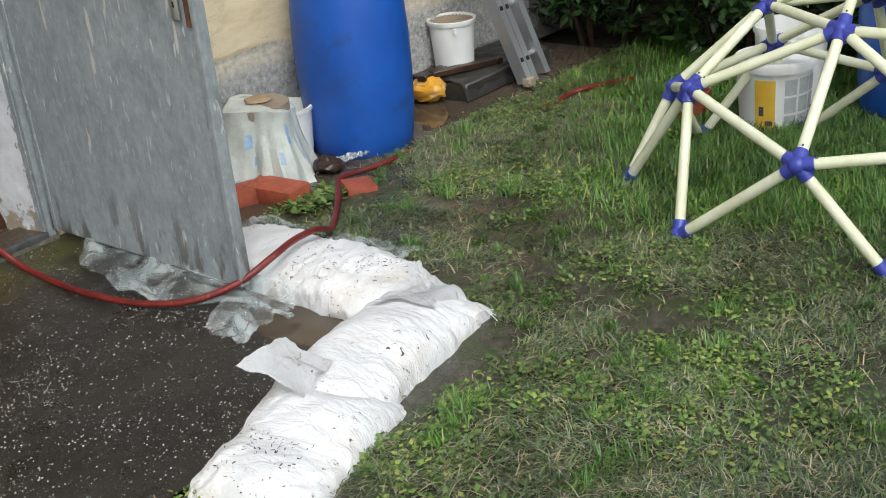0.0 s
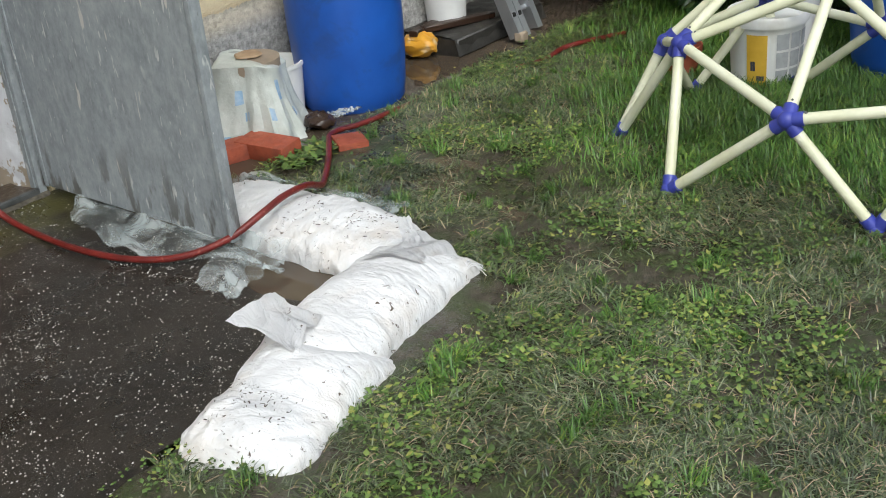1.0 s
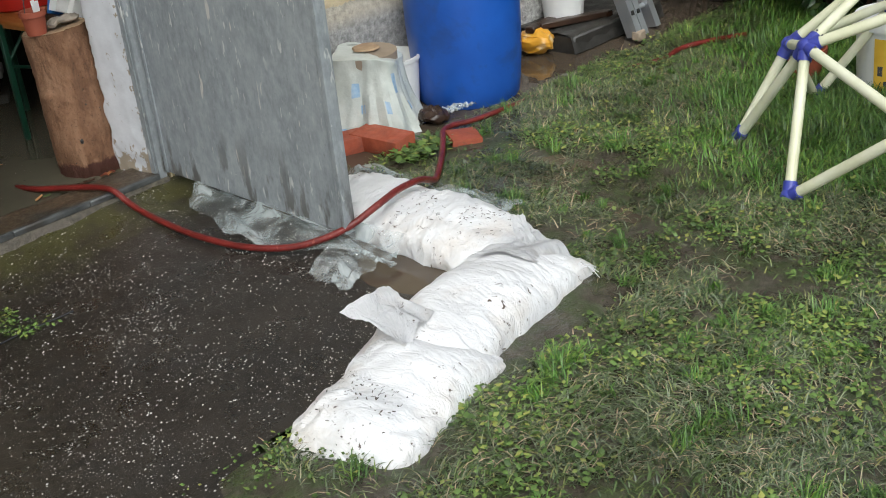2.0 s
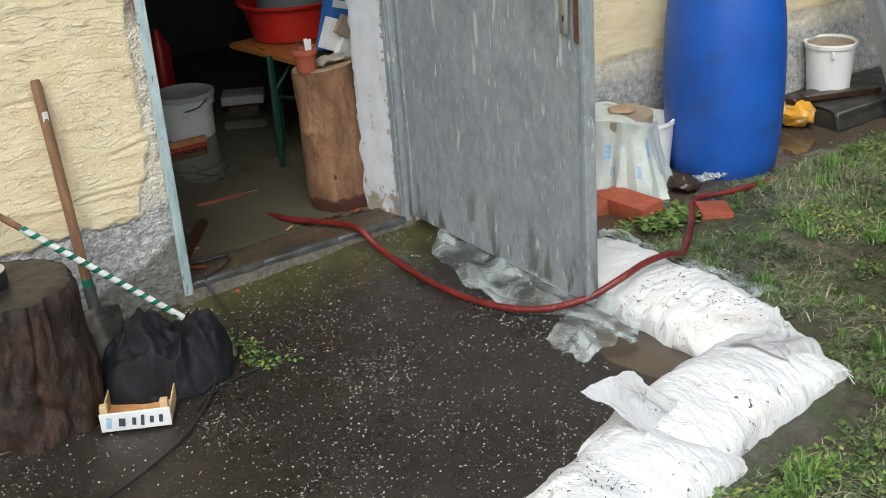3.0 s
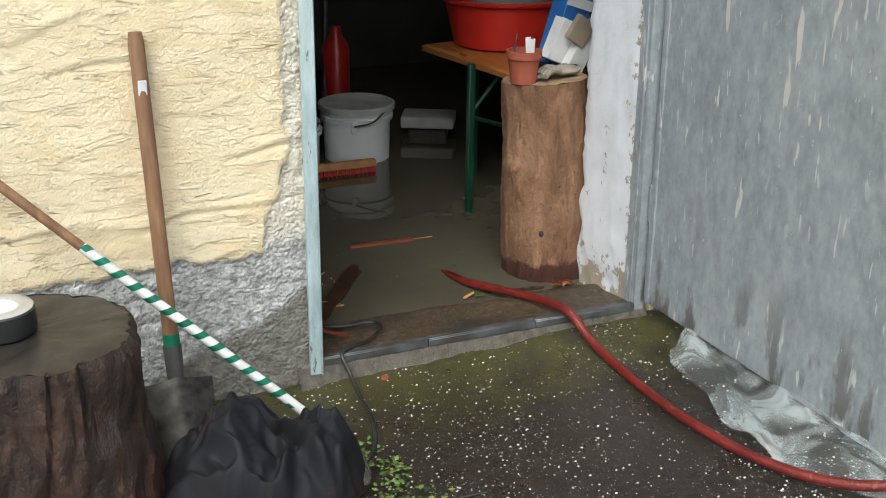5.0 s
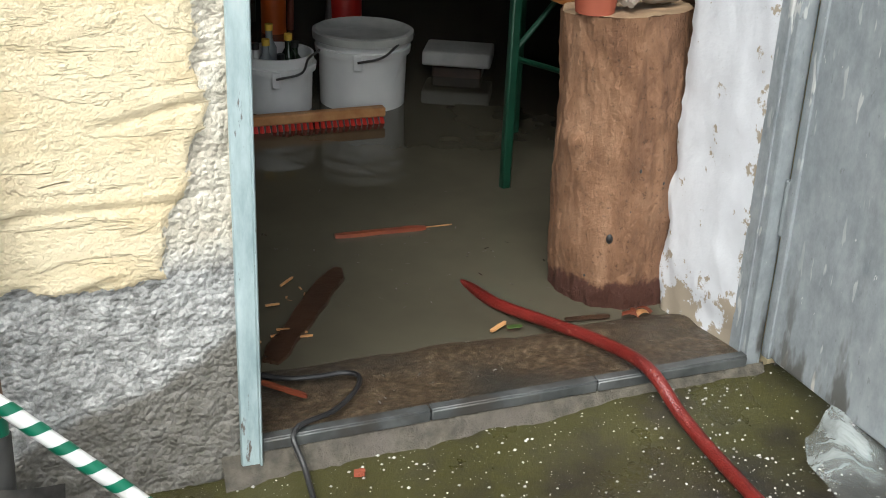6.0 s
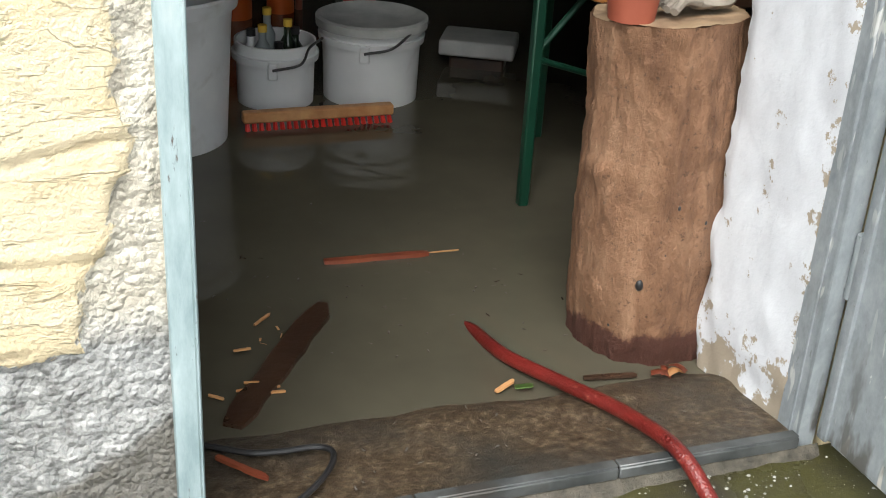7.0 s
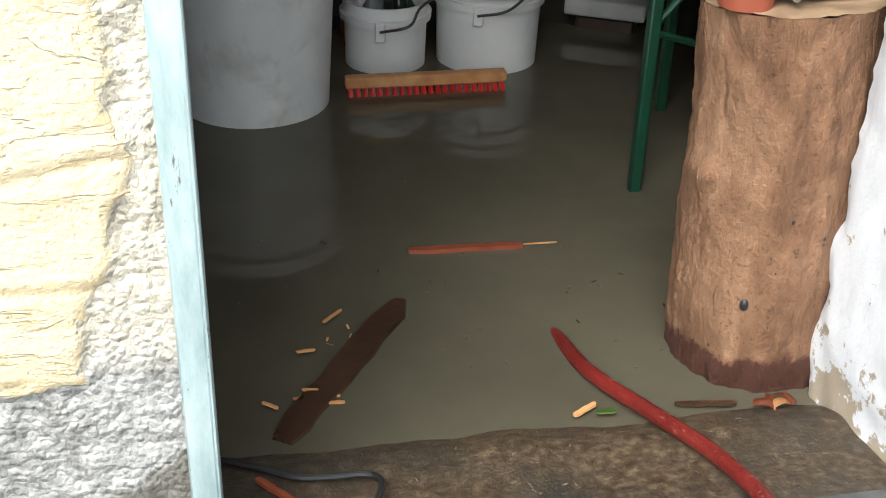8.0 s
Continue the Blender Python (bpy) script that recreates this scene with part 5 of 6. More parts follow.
# cables
c1 = thing("cable", "thin black electric cable looping over the door sill", "cable")
part("wire", tube(smooth_path([(-0.02, 0.235, 0.05), (0.043, 0.195, 0.058), (0.09, 0.162, 0.062), (0.136, 0.152, 0.063), (0.185, 0.149, 0.064), (0.204, 0.127, 0.066), (0.186, 0.084, 0.068), (0.13, 0.025, 0.072), (0.055, -0.015, 0.074), (0.06, -0.06, 0.03), (0.055, -0.15, 0.01), (0.045, -0.25, 0.008), (0.01, -0.36, 0.008), (-0.06, -0.46, 0.012), (-0.14, -0.56, 0.01), (-0.24, -0.70, 0.008), (-0.36, -0.83, 0.007), (-0.52, -0.93, 0.007), (-0.8, -1.05, 0.007)], 6), 0.0048, 8), M_BLACK, c1)
c2 = thing("cable", "thin black cord lying on the wet paving", "cable")
part("wire", tube(smooth_path([(-0.30, -0.74, 0.01), (-0.2, -0.66, 0.007), (-0.08, -0.62, 0.006), (0.05, -0.62, 0.006), (0.16, -0.62, 0.005)], 6), 0.0032, 6), M_BLACK, c2)

# things at the wall beyond the stump
wt = thing("wooden_wedge", "pale weathered pointed board lying across a dark box", "board")
part("board", solidify_sheet(sheet(20, 6, lambda u, v: Vector((-1.45 + 0.62 * u, -0.80 - 0.03 * u + 0.055 * (v - 0.5) * (1 - u ** 3), 0.165 - 0.02 * u))), 0.014), M_FOAM, wt)
part("support", solid((-1.24, -0.80, 0.069), (0.30, 0.07, 0.145), bevel=0.006), M_WETWOOD, wt)
dc = thing("wooden_box", "dark wet wooden box against the plinth", "box")
for i in range(2):
    part("slat", solid((-1.16, -0.24 - 0.002 * i, 0.03 + 0.05 * i), (0.36, 0.02, 0.044), bevel=0.003), M_WETWOOD, dc)
part("side", solid((-0.99, -0.14, 0.055), (0.02, 0.18, 0.10), bevel=0.003), M_WETWOOD, dc)
gp = thing("garden_fork", "green tool handle with a dark grip leaning by the wall", "tool")
part("shaft", rod((-1.15, -0.62, 0.0), (-1.17, -0.50, 0.17), 0.013), M_GREEN, gp)
part("grip", rod((-1.17, -0.50, 0.17), (-1.175, -0.47, 0.22), 0.016), M_BLACK, gp)

# ---- inside: log, pot, glove ----
log = thing("standing_log", "peeled tan log standing upright, soaked dark at its foot", "log", m=pose(0.860, 0.402, -0.02, 0, -5.0, 0))


def log_side(u, v):
    a = 2 * PI * u
    r = 0.130 + 0.005 * math.sin(v * 5) + 0.010 * noise.noise((math.cos(a) * 1.4, math.sin(a) * 1.4, v * 2.0)) + 0.006 * fbm(math.cos(a) * 5, math.sin(a) * 5, v * 9) - 0.002 * max(0.0, 1 - abs(noise.noise((math.cos(a) * 6, math.sin(a) * 6, v * 5))) / 0.12)
    knob = 0.016 * math.exp(-(((a - 3.5) / 0.14) ** 2 + ((v - 0.62) / 0.03) ** 2))
    return Vector(((r + knob) * math.cos(a) + 0.02 * (v - 0.5), (r + knob) * math.sin(a), 0.63 * v + 0.012 * v * math.cos(a + 2)))


part("bark", sheet(150, 100, log_side), M_LOG, log)
part("sawn_end", sheet(60, 8, lambda u, v: Vector((log_side(u, 1).x * v * 0.985 + 0.01 * (1 - v), log_side(u, 1).y * v * 0.985, 0.630 + 0.012 * v * math.cos(2 * PI * u + 2) + 0.005 * fbm(v * 3 * math.cos(2 * PI * u), v * 3 * math.sin(2 * PI * u), 2)))), M_CUT, log)
for (u, v, s) in ((0.655, 0.335, 0.0075), (0.70, 0.42, 0.003), (0.60, 0.2, 0.003), (0.78, 0.5, 0.003), (0.72, 0.55, 0.0035)):
    p = log_side(u, v)
    bm = bmesh.new()
    bmesh.ops.create_uvsphere(bm, u_segments=10, v_segments=6, radius=s)
    bmesh.ops.scale(bm, vec=(1, 1, 1.5), verts=bm.verts)
    bmesh.ops.translate(bm, verts=bm.verts, vec=p * 0.985)
    part("knot_hole", bm, M_BLACK, log)
pot = thing("flower_pot", "small red-brown plastic flower pot with plant labels", "flower pot", m=pose(0.725, 0.362, 0.612))
part("body", lathe([(0, 0), (0.036, 0), (0.044, 0.068), (0.05, 0.07), (0.05, 0.09), (0.044, 0.09), (0.038, 0.03), (0, 0.03)], 28), M_TERRA, pot)
for i, (x, y, h) in enumerate(((0.012, 0.0, 0.03), (0.03, 0.01, 0.022), (-0.02, 0.012, 0.04))):
    part("plant_label", solid((x, y, 0.085 + h / 2), (0.018 if i < 2 else 0.005, 0.0015, h + 0.02), (0, 6 * i - 4, 12), 0.0004), M_CARDWHITE if i < 2 else M_DARKMETAL, pot)
gl = thing("work_glove", "dirty grey work glove lying on the log", "glove", m=pose(0.835, 0.352, 0.622))
for i in range(4):
    part("finger", tube(smooth_path([(0.0, 0.014 * i, 0.016), (-0.03, 0.014 * i - 0.008, 0.02), (-0.058 - 0.004 * (i % 2), 0.016 * i - 0.026, 0.008)], 4), lambda t: 0.009 - 0.002 * t, 8), M_GLOVE, gl)
part("palm", sheet(24, 12, lambda u, v: Vector((0.03 + 0.045 * math.sin(PI * v) * math.cos(2 * PI * u), 0.02 + 0.035 * math.sin(PI * v) * math.sin(2 * PI * u), 0.014 + 0.014 * math.cos(PI * v) + 0.006 * fbm(u * 6, v * 6, 2)))), M_GLOVE, gl)

# ---- inside: table, basin, bin, cartons ----
tb = thing("folding_table", "folding beer table with an orange varnished top and green legs", "table")
TZ = 0.525
ttop = part("tabletop", solid((1.53, 1.16, TZ), (1.36, 0.54, 0.028), (0, 0, 8), 0.022, 3), M_TABLE, tb)
for x in (0.846, 2.05):
    part("leg", solid((x, 0.96, 0.22), (0.024, 0.024, 0.64), bevel=0.004), M_GREEN, tb)
    part("leg", solid((x + 0.20, 1.35, 0.22), (0.024, 0.024, 0.64), bevel=0.004), M_GREEN, tb)
part("brace", rod((0.846, 0.96, 0.36), (1.27, 1.11, 0.20), 0.007, 8), M_GREEN, tb)
part("brace", rod((0.846, 0.96, 0.37), (0.99, 0.97, 0.53), 0.007, 8), M_GREEN, tb)
bs = thing("basin", "large round red plastic basin on the table", "basin", m=pose(1.10, 1.23, TZ + 0.014))
part("body", lathe([(0, 0), (0.165, 0), (0.18, 0.008), (0.212, 0.152), (0.235, 0.162), (0.24, 0.172), (0.232, 0.176), (0.206, 0.168), (0.172, 0.012), (0, 0.01)], 52), M_RED, bs)
gb = thing("dustbin", "grey plastic bin standing in the red basin", "bin", m=pose(1.12, 1.25, TZ + 0.03))
part("body", lathe([(0, 0), (0.145, 0), (0.15, 0.01), (0.185, 0.58), (0.195, 0.585), (0.195, 0.60), (0.18, 0.60), (0.14, 0.02), (0, 0.02)], 48), M_GREYPL, gb)
part("handle", tube(smooth_path([(0.07, -0.165, 0.33), (0.09, -0.19, 0.30), (0.12, -0.165, 0.27)], 5), 0.008, 8), M_BLACK, gb)
ct = thing("carton", "blue printed carton leaning behind the log", "carton", m=pose(1.04, 0.69, 0.70, 0, 18, 10))
part("box", solid((0, 0, 0), (0.10, 0.07, 0.26), bevel=0.002), M_CARDBLUE, ct)
part("white_band", solid((0, -0.037, 0.07), (0.102, 0.003, 0.03), bevel=0.0005), M_CARDWHITE, ct)
part("printed_ring", lathe([(0.014, -0.001), (0.022, -0.001), (0.022, 0.001), (0.014, 0.001), (0.014, -0.001)], 20), M_CARDWHITE, ct).matrix_local = pose(0.0, -0.037, -0.04, 90, 0, 0)
for (x, y, z, a, s, mt, lab) in ((0.995, 0.625, 0.66, 24, (0.09, 0.05, 0.13), M_CARDWHITE, "white carton with torn flaps leaning on the log"), (1.04, 0.59, 0.645, 30, (0.06, 0.04, 0.16), M_CARDWHITE, "white slim carton leaning on the log"), (1.02, 0.57, 0.70, 35, (0.07, 0.02, 0.08), M_CARD, "torn brown cardboard piece")):
    c = thing("carton", lab, "carton", m=pose(x, y, z, 0, a, 6))
    part("box", solid((0, 0, 0), s, bevel=0.002), mt, c)
    part("flap", solid((0.01, -s[1] / 2 - 0.004, s[2] * 0.42), (s[0] * 0.5, 0.003, s[2] * 0.3), (14, 0, 0), 0.0005), mt, c)
stt = thing("stand", "low dark stool carrying the cartons", "stool")
part("seat", solid((1.07, 0.67, 0.575), (0.26, 0.2, 0.03), bevel=0.005), M_WETWOOD, stt)
for x, y in ((0.97, 0.61), (1.17, 0.61), (0.97, 0.74), (1.17, 0.74)):
    part("leg", solid((x, y, 0.235), (0.025, 0.025, 0.67), bevel=0.003), M_WETWOOD, stt)

# ---- inside: buckets, tub, rake head ----
def lidded_bucket(name, label, m, r0, r1, h, lid):
    th = thing(name, label, "bucket", m=m)
    part("body", lathe([(0, 0), (r0, 0), (r0 + 0.006, 0.006), (r1 - 0.004, h - 0.05), (r1 + 0.006, h - 0.048), (r1 + 0.008, h - 0.03), (r1, h - 0.028), (r1, h), (r1 - 0.006, h), (r0 - 0.002, 0.02), (0, 0.02)], 48), M_WHITEPL, th)
    if lid:
        part("lid", lathe([(r1 + 0.002, h - 0.012), (r1 + 0.014, h - 0.010), (r1 + 0.015, h + 0.012), (r1 + 0.006, h + 0.016), (r1 - 0.012, h + 0.004), (0, h + 0.006)], 48), M_LID, th, "dusty grey lid")
    lug = part("handle_lug", solid((0, -r1 - 0.006, h - 0.055), (0.026, 0.012, 0.045), bevel=0.003), M_WHITEPL, th)
    part("bail", tube(smooth_path([(0, -r1 - 0.016, h - 0.05), (0.07, -r1 - 0.02, h - 0.03), (r1 * 0.85, -r1 * 0.65, h - 0.004), (r1 + 0.016, 0, h + 0.004)], 6), 0.0035, 8), M_DARKMETAL, th, "thin wire handle")
    return th


lidded_bucket("bucket", "white plastic bucket with a dusty grey lid, standing in flood water", pose(0.72, 1.735, -0.095, 0, 0, -23), 0.116, 0.134, 0.33, True)
ob = lidded_bucket("bucket", "white open plastic bucket full of bottles and tools", pose(0.462, 1.74, -0.095, 0, 0, -15), 0.090, 0.106, 0.29, False)
for i, (x, y, h, mt) in enumerate(((-0.05, -0.03, 0.14, M_GREYPL), (0.0, -0.06, 0.10, M_CARDWHITE), (0.04, -0.02, 0.15, M_GLASSDARK), (0.075, 0.02, 0.12, M_GLASSDARK), (-0.02, 0.04, 0.17, M_GREYPL), (-0.08, 0.02, 0.12, M_CARDWHITE))):
    bt = thing("bottle", "small dark bottle standing in the open bucket" if mt is M_GLASSDARK else "pale plastic bottle standing in the open bucket", "bottle", "bottles in the bucket", pose(0.462 + 0.75 * x, 1.74 + 0.75 * y, 0.08))
    part("body", lathe([(0, 0), (0.022, 0), (0.022, h * 0.7), (0.010, h * 0.85), (0.010, h)], 18), mt, bt)
    part("cap", lathe([(0.012, h), (0.012, h + 0.018), (0, h + 0.018)], 14), M_BLACK if i % 2 else M_INKYEL, bt)
tub = thing("plastic_tub", "big round white plastic tub standing in flood water", "tub", m=pose(0.125, 1.53, -0.09))
tub.scale = (0.66, 0.66, 0.68)
part("body", lathe([(0, 0), (0.235, 0), (0.25, 0.01), (0.285, 0.66), (0.30, 0.665), (0.305, 0.70), (0.29, 0.70), (0.24, 0.02), (0, 0.02)], 64), M_WHITEPL, tub)
part("rim", lathe([(0.290, 0.652), (0.306, 0.656), (0.311, 0.70), (0.304, 0.708), (0.288, 0.704)], 64), M_WHITEPL, tub)
rk = thing("broom_head", "wooden broom head with red bristles floating by the buckets", "broom head", m=pose(0.527, 1.527, 0.0))
rk.scale = (0.885, 1, 1)
part("bar", solid((0, 0, 0.062), (0.435, 0.03, 0.028), bevel=0.004), M_CHIP, rk)
for i in range(22):
    part("bristle_tuft", tube([Vector((-0.205 + 0.0195 * i, -0.004, 0.05)), Vector((-0.205 + 0.0197 * i, -0.016, 0.018))], lambda t: 0.006 + 0.003 * t, 6), M_RED, rk)
fm = thing("foam_block", "white foam block on a dark shelf box", "foam block", m=pose(1.112, 1.94, 0.07, 0, 0, -28))
part("block", solid((0, 0, 0.024), (0.22, 0.16, 0.048), bevel=0.010, seg=3), M_FOAM, fm)
fb = thing("crate", "dark crate standing in the water under the foam block", "crate")
part("body", solid((1.112, 1.94, -0.025), (0.16, 0.11, 0.18), (0, 0, -28), 0.006), M_WETWOOD, fb)

# floating bits
def floater(name, label, pts, w, t, mt, cat="driftwood", tilt=0.0):
    a, b = Vector(pts[0]), Vector(pts[1])
    d = b - a
    bm = bmesh.new()
    rnd = random.Random(len(label))
    n = 10
    rows = []
    s = Vector((-d.y, d.x, 0)).normalized()
    for i in range(n + 1):
        k = i / n
        ww = w * (1 - 0.15 * rnd.random() - 0.5 * (k > 0.95) - 0.3 * (k < 0.05))
        c = a + d * k + s * w * 0.06 * rnd.uniform(-1, 1)
        rows.append([bm.verts.new(c + s * x * ww / 2 + Vector((0, 0, z * t))) for x, z in ((-1, 0), (1, 0), (0.9, 1), (-0.9, 1))])
    for p, q in zip(rows, rows[1:]):
        for i in range(4):
            j = (i + 1) % 4
            bm.faces.new((p[i], p[j], q[j], q[i]))
    bm.faces.new(rows[0][::-1])
    bm.faces.new(rows[-1])
    bmesh.ops.recalc_face_normals(bm, faces=bm.faces)
    return tagged(part(name, bm, mt), label, cat, "floating wood")


floater("plank", "dark soaked board half sunk in flood water", [(0.083, 0.275, 0.024), (0.312, 0.612, 0.026)], 0.055, 0.012, M_WETWOOD, "board")
floater("stick", "thin red-brown stick floating on flood water", [(0.353, 0.775, 0.026), (0.563, 0.766, 0.026)], 0.018, 0.012, M_REDWOOD)
floater("straw", "thin straw floating on flood water", [(0.55, 0.775, 0.028), (0.63, 0.772, 0.029)], 0.004, 0.003, M_CHIP)
for i, (a, b) in enumerate((((0.085, 0.395), (0.155, 0.392)), ((0.105, 0.378), (0.16, 0.374)), ((0.10, 0.41), (0.135, 0.405)), ((0.04, 0.385), (0.062, 0.372)), ((0.15, 0.58), (0.185, 0.62)), ((0.10, 0.50), (0.13, 0.51)))):
    floater("splinter", "fresh pale wood splinter floating on flood water", [(a[0] + 0.024, a[1] - 0.026, 0.031 + 0.002 * i), (b[0] + 0.024, b[1] - 0.026, 0.031 + 0.001 * i)], 0.006, 0.003, M_CHIP, "splinter")
floater("splinter", "pale split wood chip at the sill's water edge", [(0.507, 0.257, 0.036), (0.545, 0.274, 0.041)], 0.009, 0.004, M_CHIP, "splinter")
floater("leaf", "small green leaf at the sill's water edge", [(0.54, 0.257, 0.040), (0.57, 0.253, 0.042)], 0.013, 0.002, M_WEED, "leaf")
floater("twig", "thin brown twig on the door sill", [(0.045, 0.165, 0.058), (0.104, 0.092, 0.062)], 0.010, 0.006, M_REDWOOD, "twig")
floater("bark_scrap", "dark bark strip by the foot of the log", [(0.665, 0.262, 0.034), (0.755, 0.246, 0.036)], 0.010, 0.005, M_WETWOOD, "bark")
for i, (x, y, a) in enumerate(((0.803, 0.240, 70), (0.816, 0.231, 15), (0.830, 0.240, 120), (0.793, 0.232, -25))):
    bm = sheet(8, 4, lambda u, v: Vector((0.034 * (u - 0.5), 0.014 * (v - 0.5), 0.007 * math.sin(PI * u) + 0.003 * math.sin(PI * v))))
    o = tagged(part("bark_curl", solidify_sheet(bm, 0.003), M_CHIP if i == 1 else M_REDWOOD), "orange-brown curl of bark by the log's foot", "bark", "bark curls")
    o.matrix_world = pose(x, y, 0.041, 8, 4, a)
floater("chip", "orange chip lying on the mossy paving", [(0.135, -0.07, 0.010), (0.152, -0.075, 0.012)], 0.013, 0.008, M_TERRA, "chip")

# ---- inside: boards and tools in the back ----
for i, (x, y, z1, dx, w, mt, lab) in enumerate(((0.30, 2.6, 1.5, 0.10, 0.10, M_WOODOLD, "old board leaning in the dark garage"), (0.42, 2.7, 1.7, -0.05, 0.07, M_WETWOOD, "dark board leaning in the garage"), (0.60, 2.75, 1.8, 0.12, 0.05, M_WETWOOD, "dark lath leaning in the garage"), (0.15, 2.75, 1.6, -0.06, 0.16, M_GREYPL, "grey panel leaning in the garage"))):
    bm = solid((0, 0, z1 / 2), (w, 0.025, z1), bevel=0.003)
    o = tagged(part("board", bm, mt), lab, "board", "boards in the garage")
    o.matrix_world = pose(x, y, -0.08, -8, math.degrees(math.atan2(dx, z1)), 4 * i)
for (x, y, dx, mt) in ((0.80, 2.4, 0.16, M_DARKMETAL), (0.72, 2.6, 0.10, M_REDWOOD)):
    th = thing("broomstick", "thin tool shaft leaning at the back of the garage", "tool", "tools in the garage")
    part("shaft", rod((x, y, -0.08), (x + dx, y + 0.3, 1.75), 0.012), mt, th)
for (x, y, z, r, mt, lab) in ((0.50, 2.55, 0.0, 0.055, M_ORANGE, "orange plastic pot at the back"), (0.66, 2.60, 0.0, 0.045, M_ORANGE, "orange bottle at the back"), (0.88, 2.45, 0.0, 0.06, M_RED, "red can at the back")):
    th = thing("canister", lab, "canister", "canisters in the garage", pose(x, y, -0.08))
    part("body", lathe([(0, 0), (r, 0), (r, 0.40), (r * 0.5, 0.45), (r * 0.4, 0.49), (0, 0.49)], 24), mt, th)
sh = thing("shelf_plank", "pale plank lying on the table behind the basin", "plank")
part("plank", solid((1.02, 1.38, 0.75), (0.24, 0.05, 0.03), (0, -4, 8), 0.003), M_PALEWOOD, sh)
part("batten", solid((1.07, 1.38, 0.65), (0.03, 0.03, 0.172), bevel=0.003), M_PALEWOOD, sh)

# ---- hedge ----
def leaf_cloud(n, seed, place, size):
    rnd = np.random.RandomState(seed)
    P = place(rnd, n)
    d = rnd.normal(size=(n, 3)) * np.array([1.0, 1.0, 0.5]) + np.array([-0.6, -0.1, -0.25])
    d /= np.linalg.norm(d, axis=1)[:, None]
    s = np.cross(d, rnd.normal(size=(n, 3)) * 0.5 + np.array([0, 0, 1.0]))
    s /= np.linalg.norm(s, axis=1)[:, None]
    nn = np.cross(s, d)
    L = rnd.uniform(size[0], size[1], n)[:, None]
    Wd = L * rnd.uniform(0.2, 0.3, n)[:, None]
    V = np.stack([P, P + d * L * 0.4 + s * Wd - nn * L * 0.04, P + d * L * 0.5 + nn * L * 0.05, P + d * L * 0.4 - s * Wd - nn * L * 0.04, P + d * L - nn * L * 0.1], 1).reshape(-1, 3)
    b = np.arange(n)[:, None] * 5
    F = np.stack([np.concatenate([b, b + 1, b + 2], 1), np.concatenate([b, b + 2, b + 3], 1), np.concatenate([b + 1, b + 4, b + 2], 1), np.concatenate([b + 2, b + 4, b + 3], 1)], 1).reshape(-1, 3)
    return V, F


def raw_mesh(name, V, F, material):
    me = bpy.data.meshes.new(name)
    me.vertices.add(len(V))
    me.vertices.foreach_set("co", np.asarray(V, dtype=np.float32).ravel())
    me.loops.add(len(F) * 3)
    me.loops.foreach_set("vertex_index", np.asarray(F, dtype=np.int32).ravel())
    me.polygons.add(len(F))
    me.polygons.foreach_set("loop_start", np.arange(0, len(F) * 3, 3, dtype=np.int32))
    me.update(calc_edges=True)
    me.validate()
    me.materials.append(material)
    return me


for i, (cx, cy, n) in enumerate(((4.2, -0.35, 5200), (4.15, -1.15, 6000), (4.2, -2.0, 5200), (4.25, -2.9, 4600), (4.4, 0.55, 3200), (4.3, -3.9, 3600))):
    def place(rnd, m, cx=cx, cy=cy):
        u = rnd.normal(size=(m, 3))
        u /= np.linalg.norm(u, axis=1)[:, None]
        r = rnd.uniform(0.45, 1.0, m)[:, None] ** 0.45
        lump = 1 + 0.18 * np.sin(u[:, :1] * 7 + i) * np.cos(u[:, 1:2] * 6 + 2 * i)
        p = u * r * lump * np.array([0.52, 0.62, 0.92]) + np.array([cx, cy, 0.98])
        p[:, 2] = np.maximum(p[:, 2], 0.05 + 0.08 * rnd.random_sample(m))
        return p
    V, F = leaf_cloud(n, 40 + i, place, (0.05, 0.10))
    shb = thing("shrub", "dense dark green hedge shrub with glossy pointed leaves", "shrub", "hedge shrubs")
    o = new("crown", raw_mesh("crown", V, F, M_HEDGE))
    o.parent = shb
    rnd = random.Random(i)
    for kk in range(7):
        a = rnd.uniform(0, 2 * PI)
        part("stem", tube(smooth_path([(cx + 0.12 * math.cos(a), cy + 0.12 * math.sin(a), -0.03), (cx + 0.25 * math.cos(a), cy + 0.3 * math.sin(a), 0.6), (cx + 0.4 * math.cos(a + 0.3), cy + 0.5 * math.sin(a + 0.3), 1.4)], 4), lambda t: 0.016 - 0.010 * t, 6), M_WETWOOD, shb)
# added dark panel: stands in for the shade seen between the leaves
tagged(part("hedge_backdrop", solid((5.1, -1.5, 1.0), (0.15, 7.0, 2.1), bevel=0.01), M_WETWOOD), "dark backdrop panel added for the shade in the hedge's gaps", "fence", kind="structure")
tagged(part("corner_wall", solid((3.86, 0.4, 1.0), (0.12, 0.8, 2.1), bevel=0.005), M_MORTAR), "grey weathered wall end beyond the ladder", "wall", kind="structure")

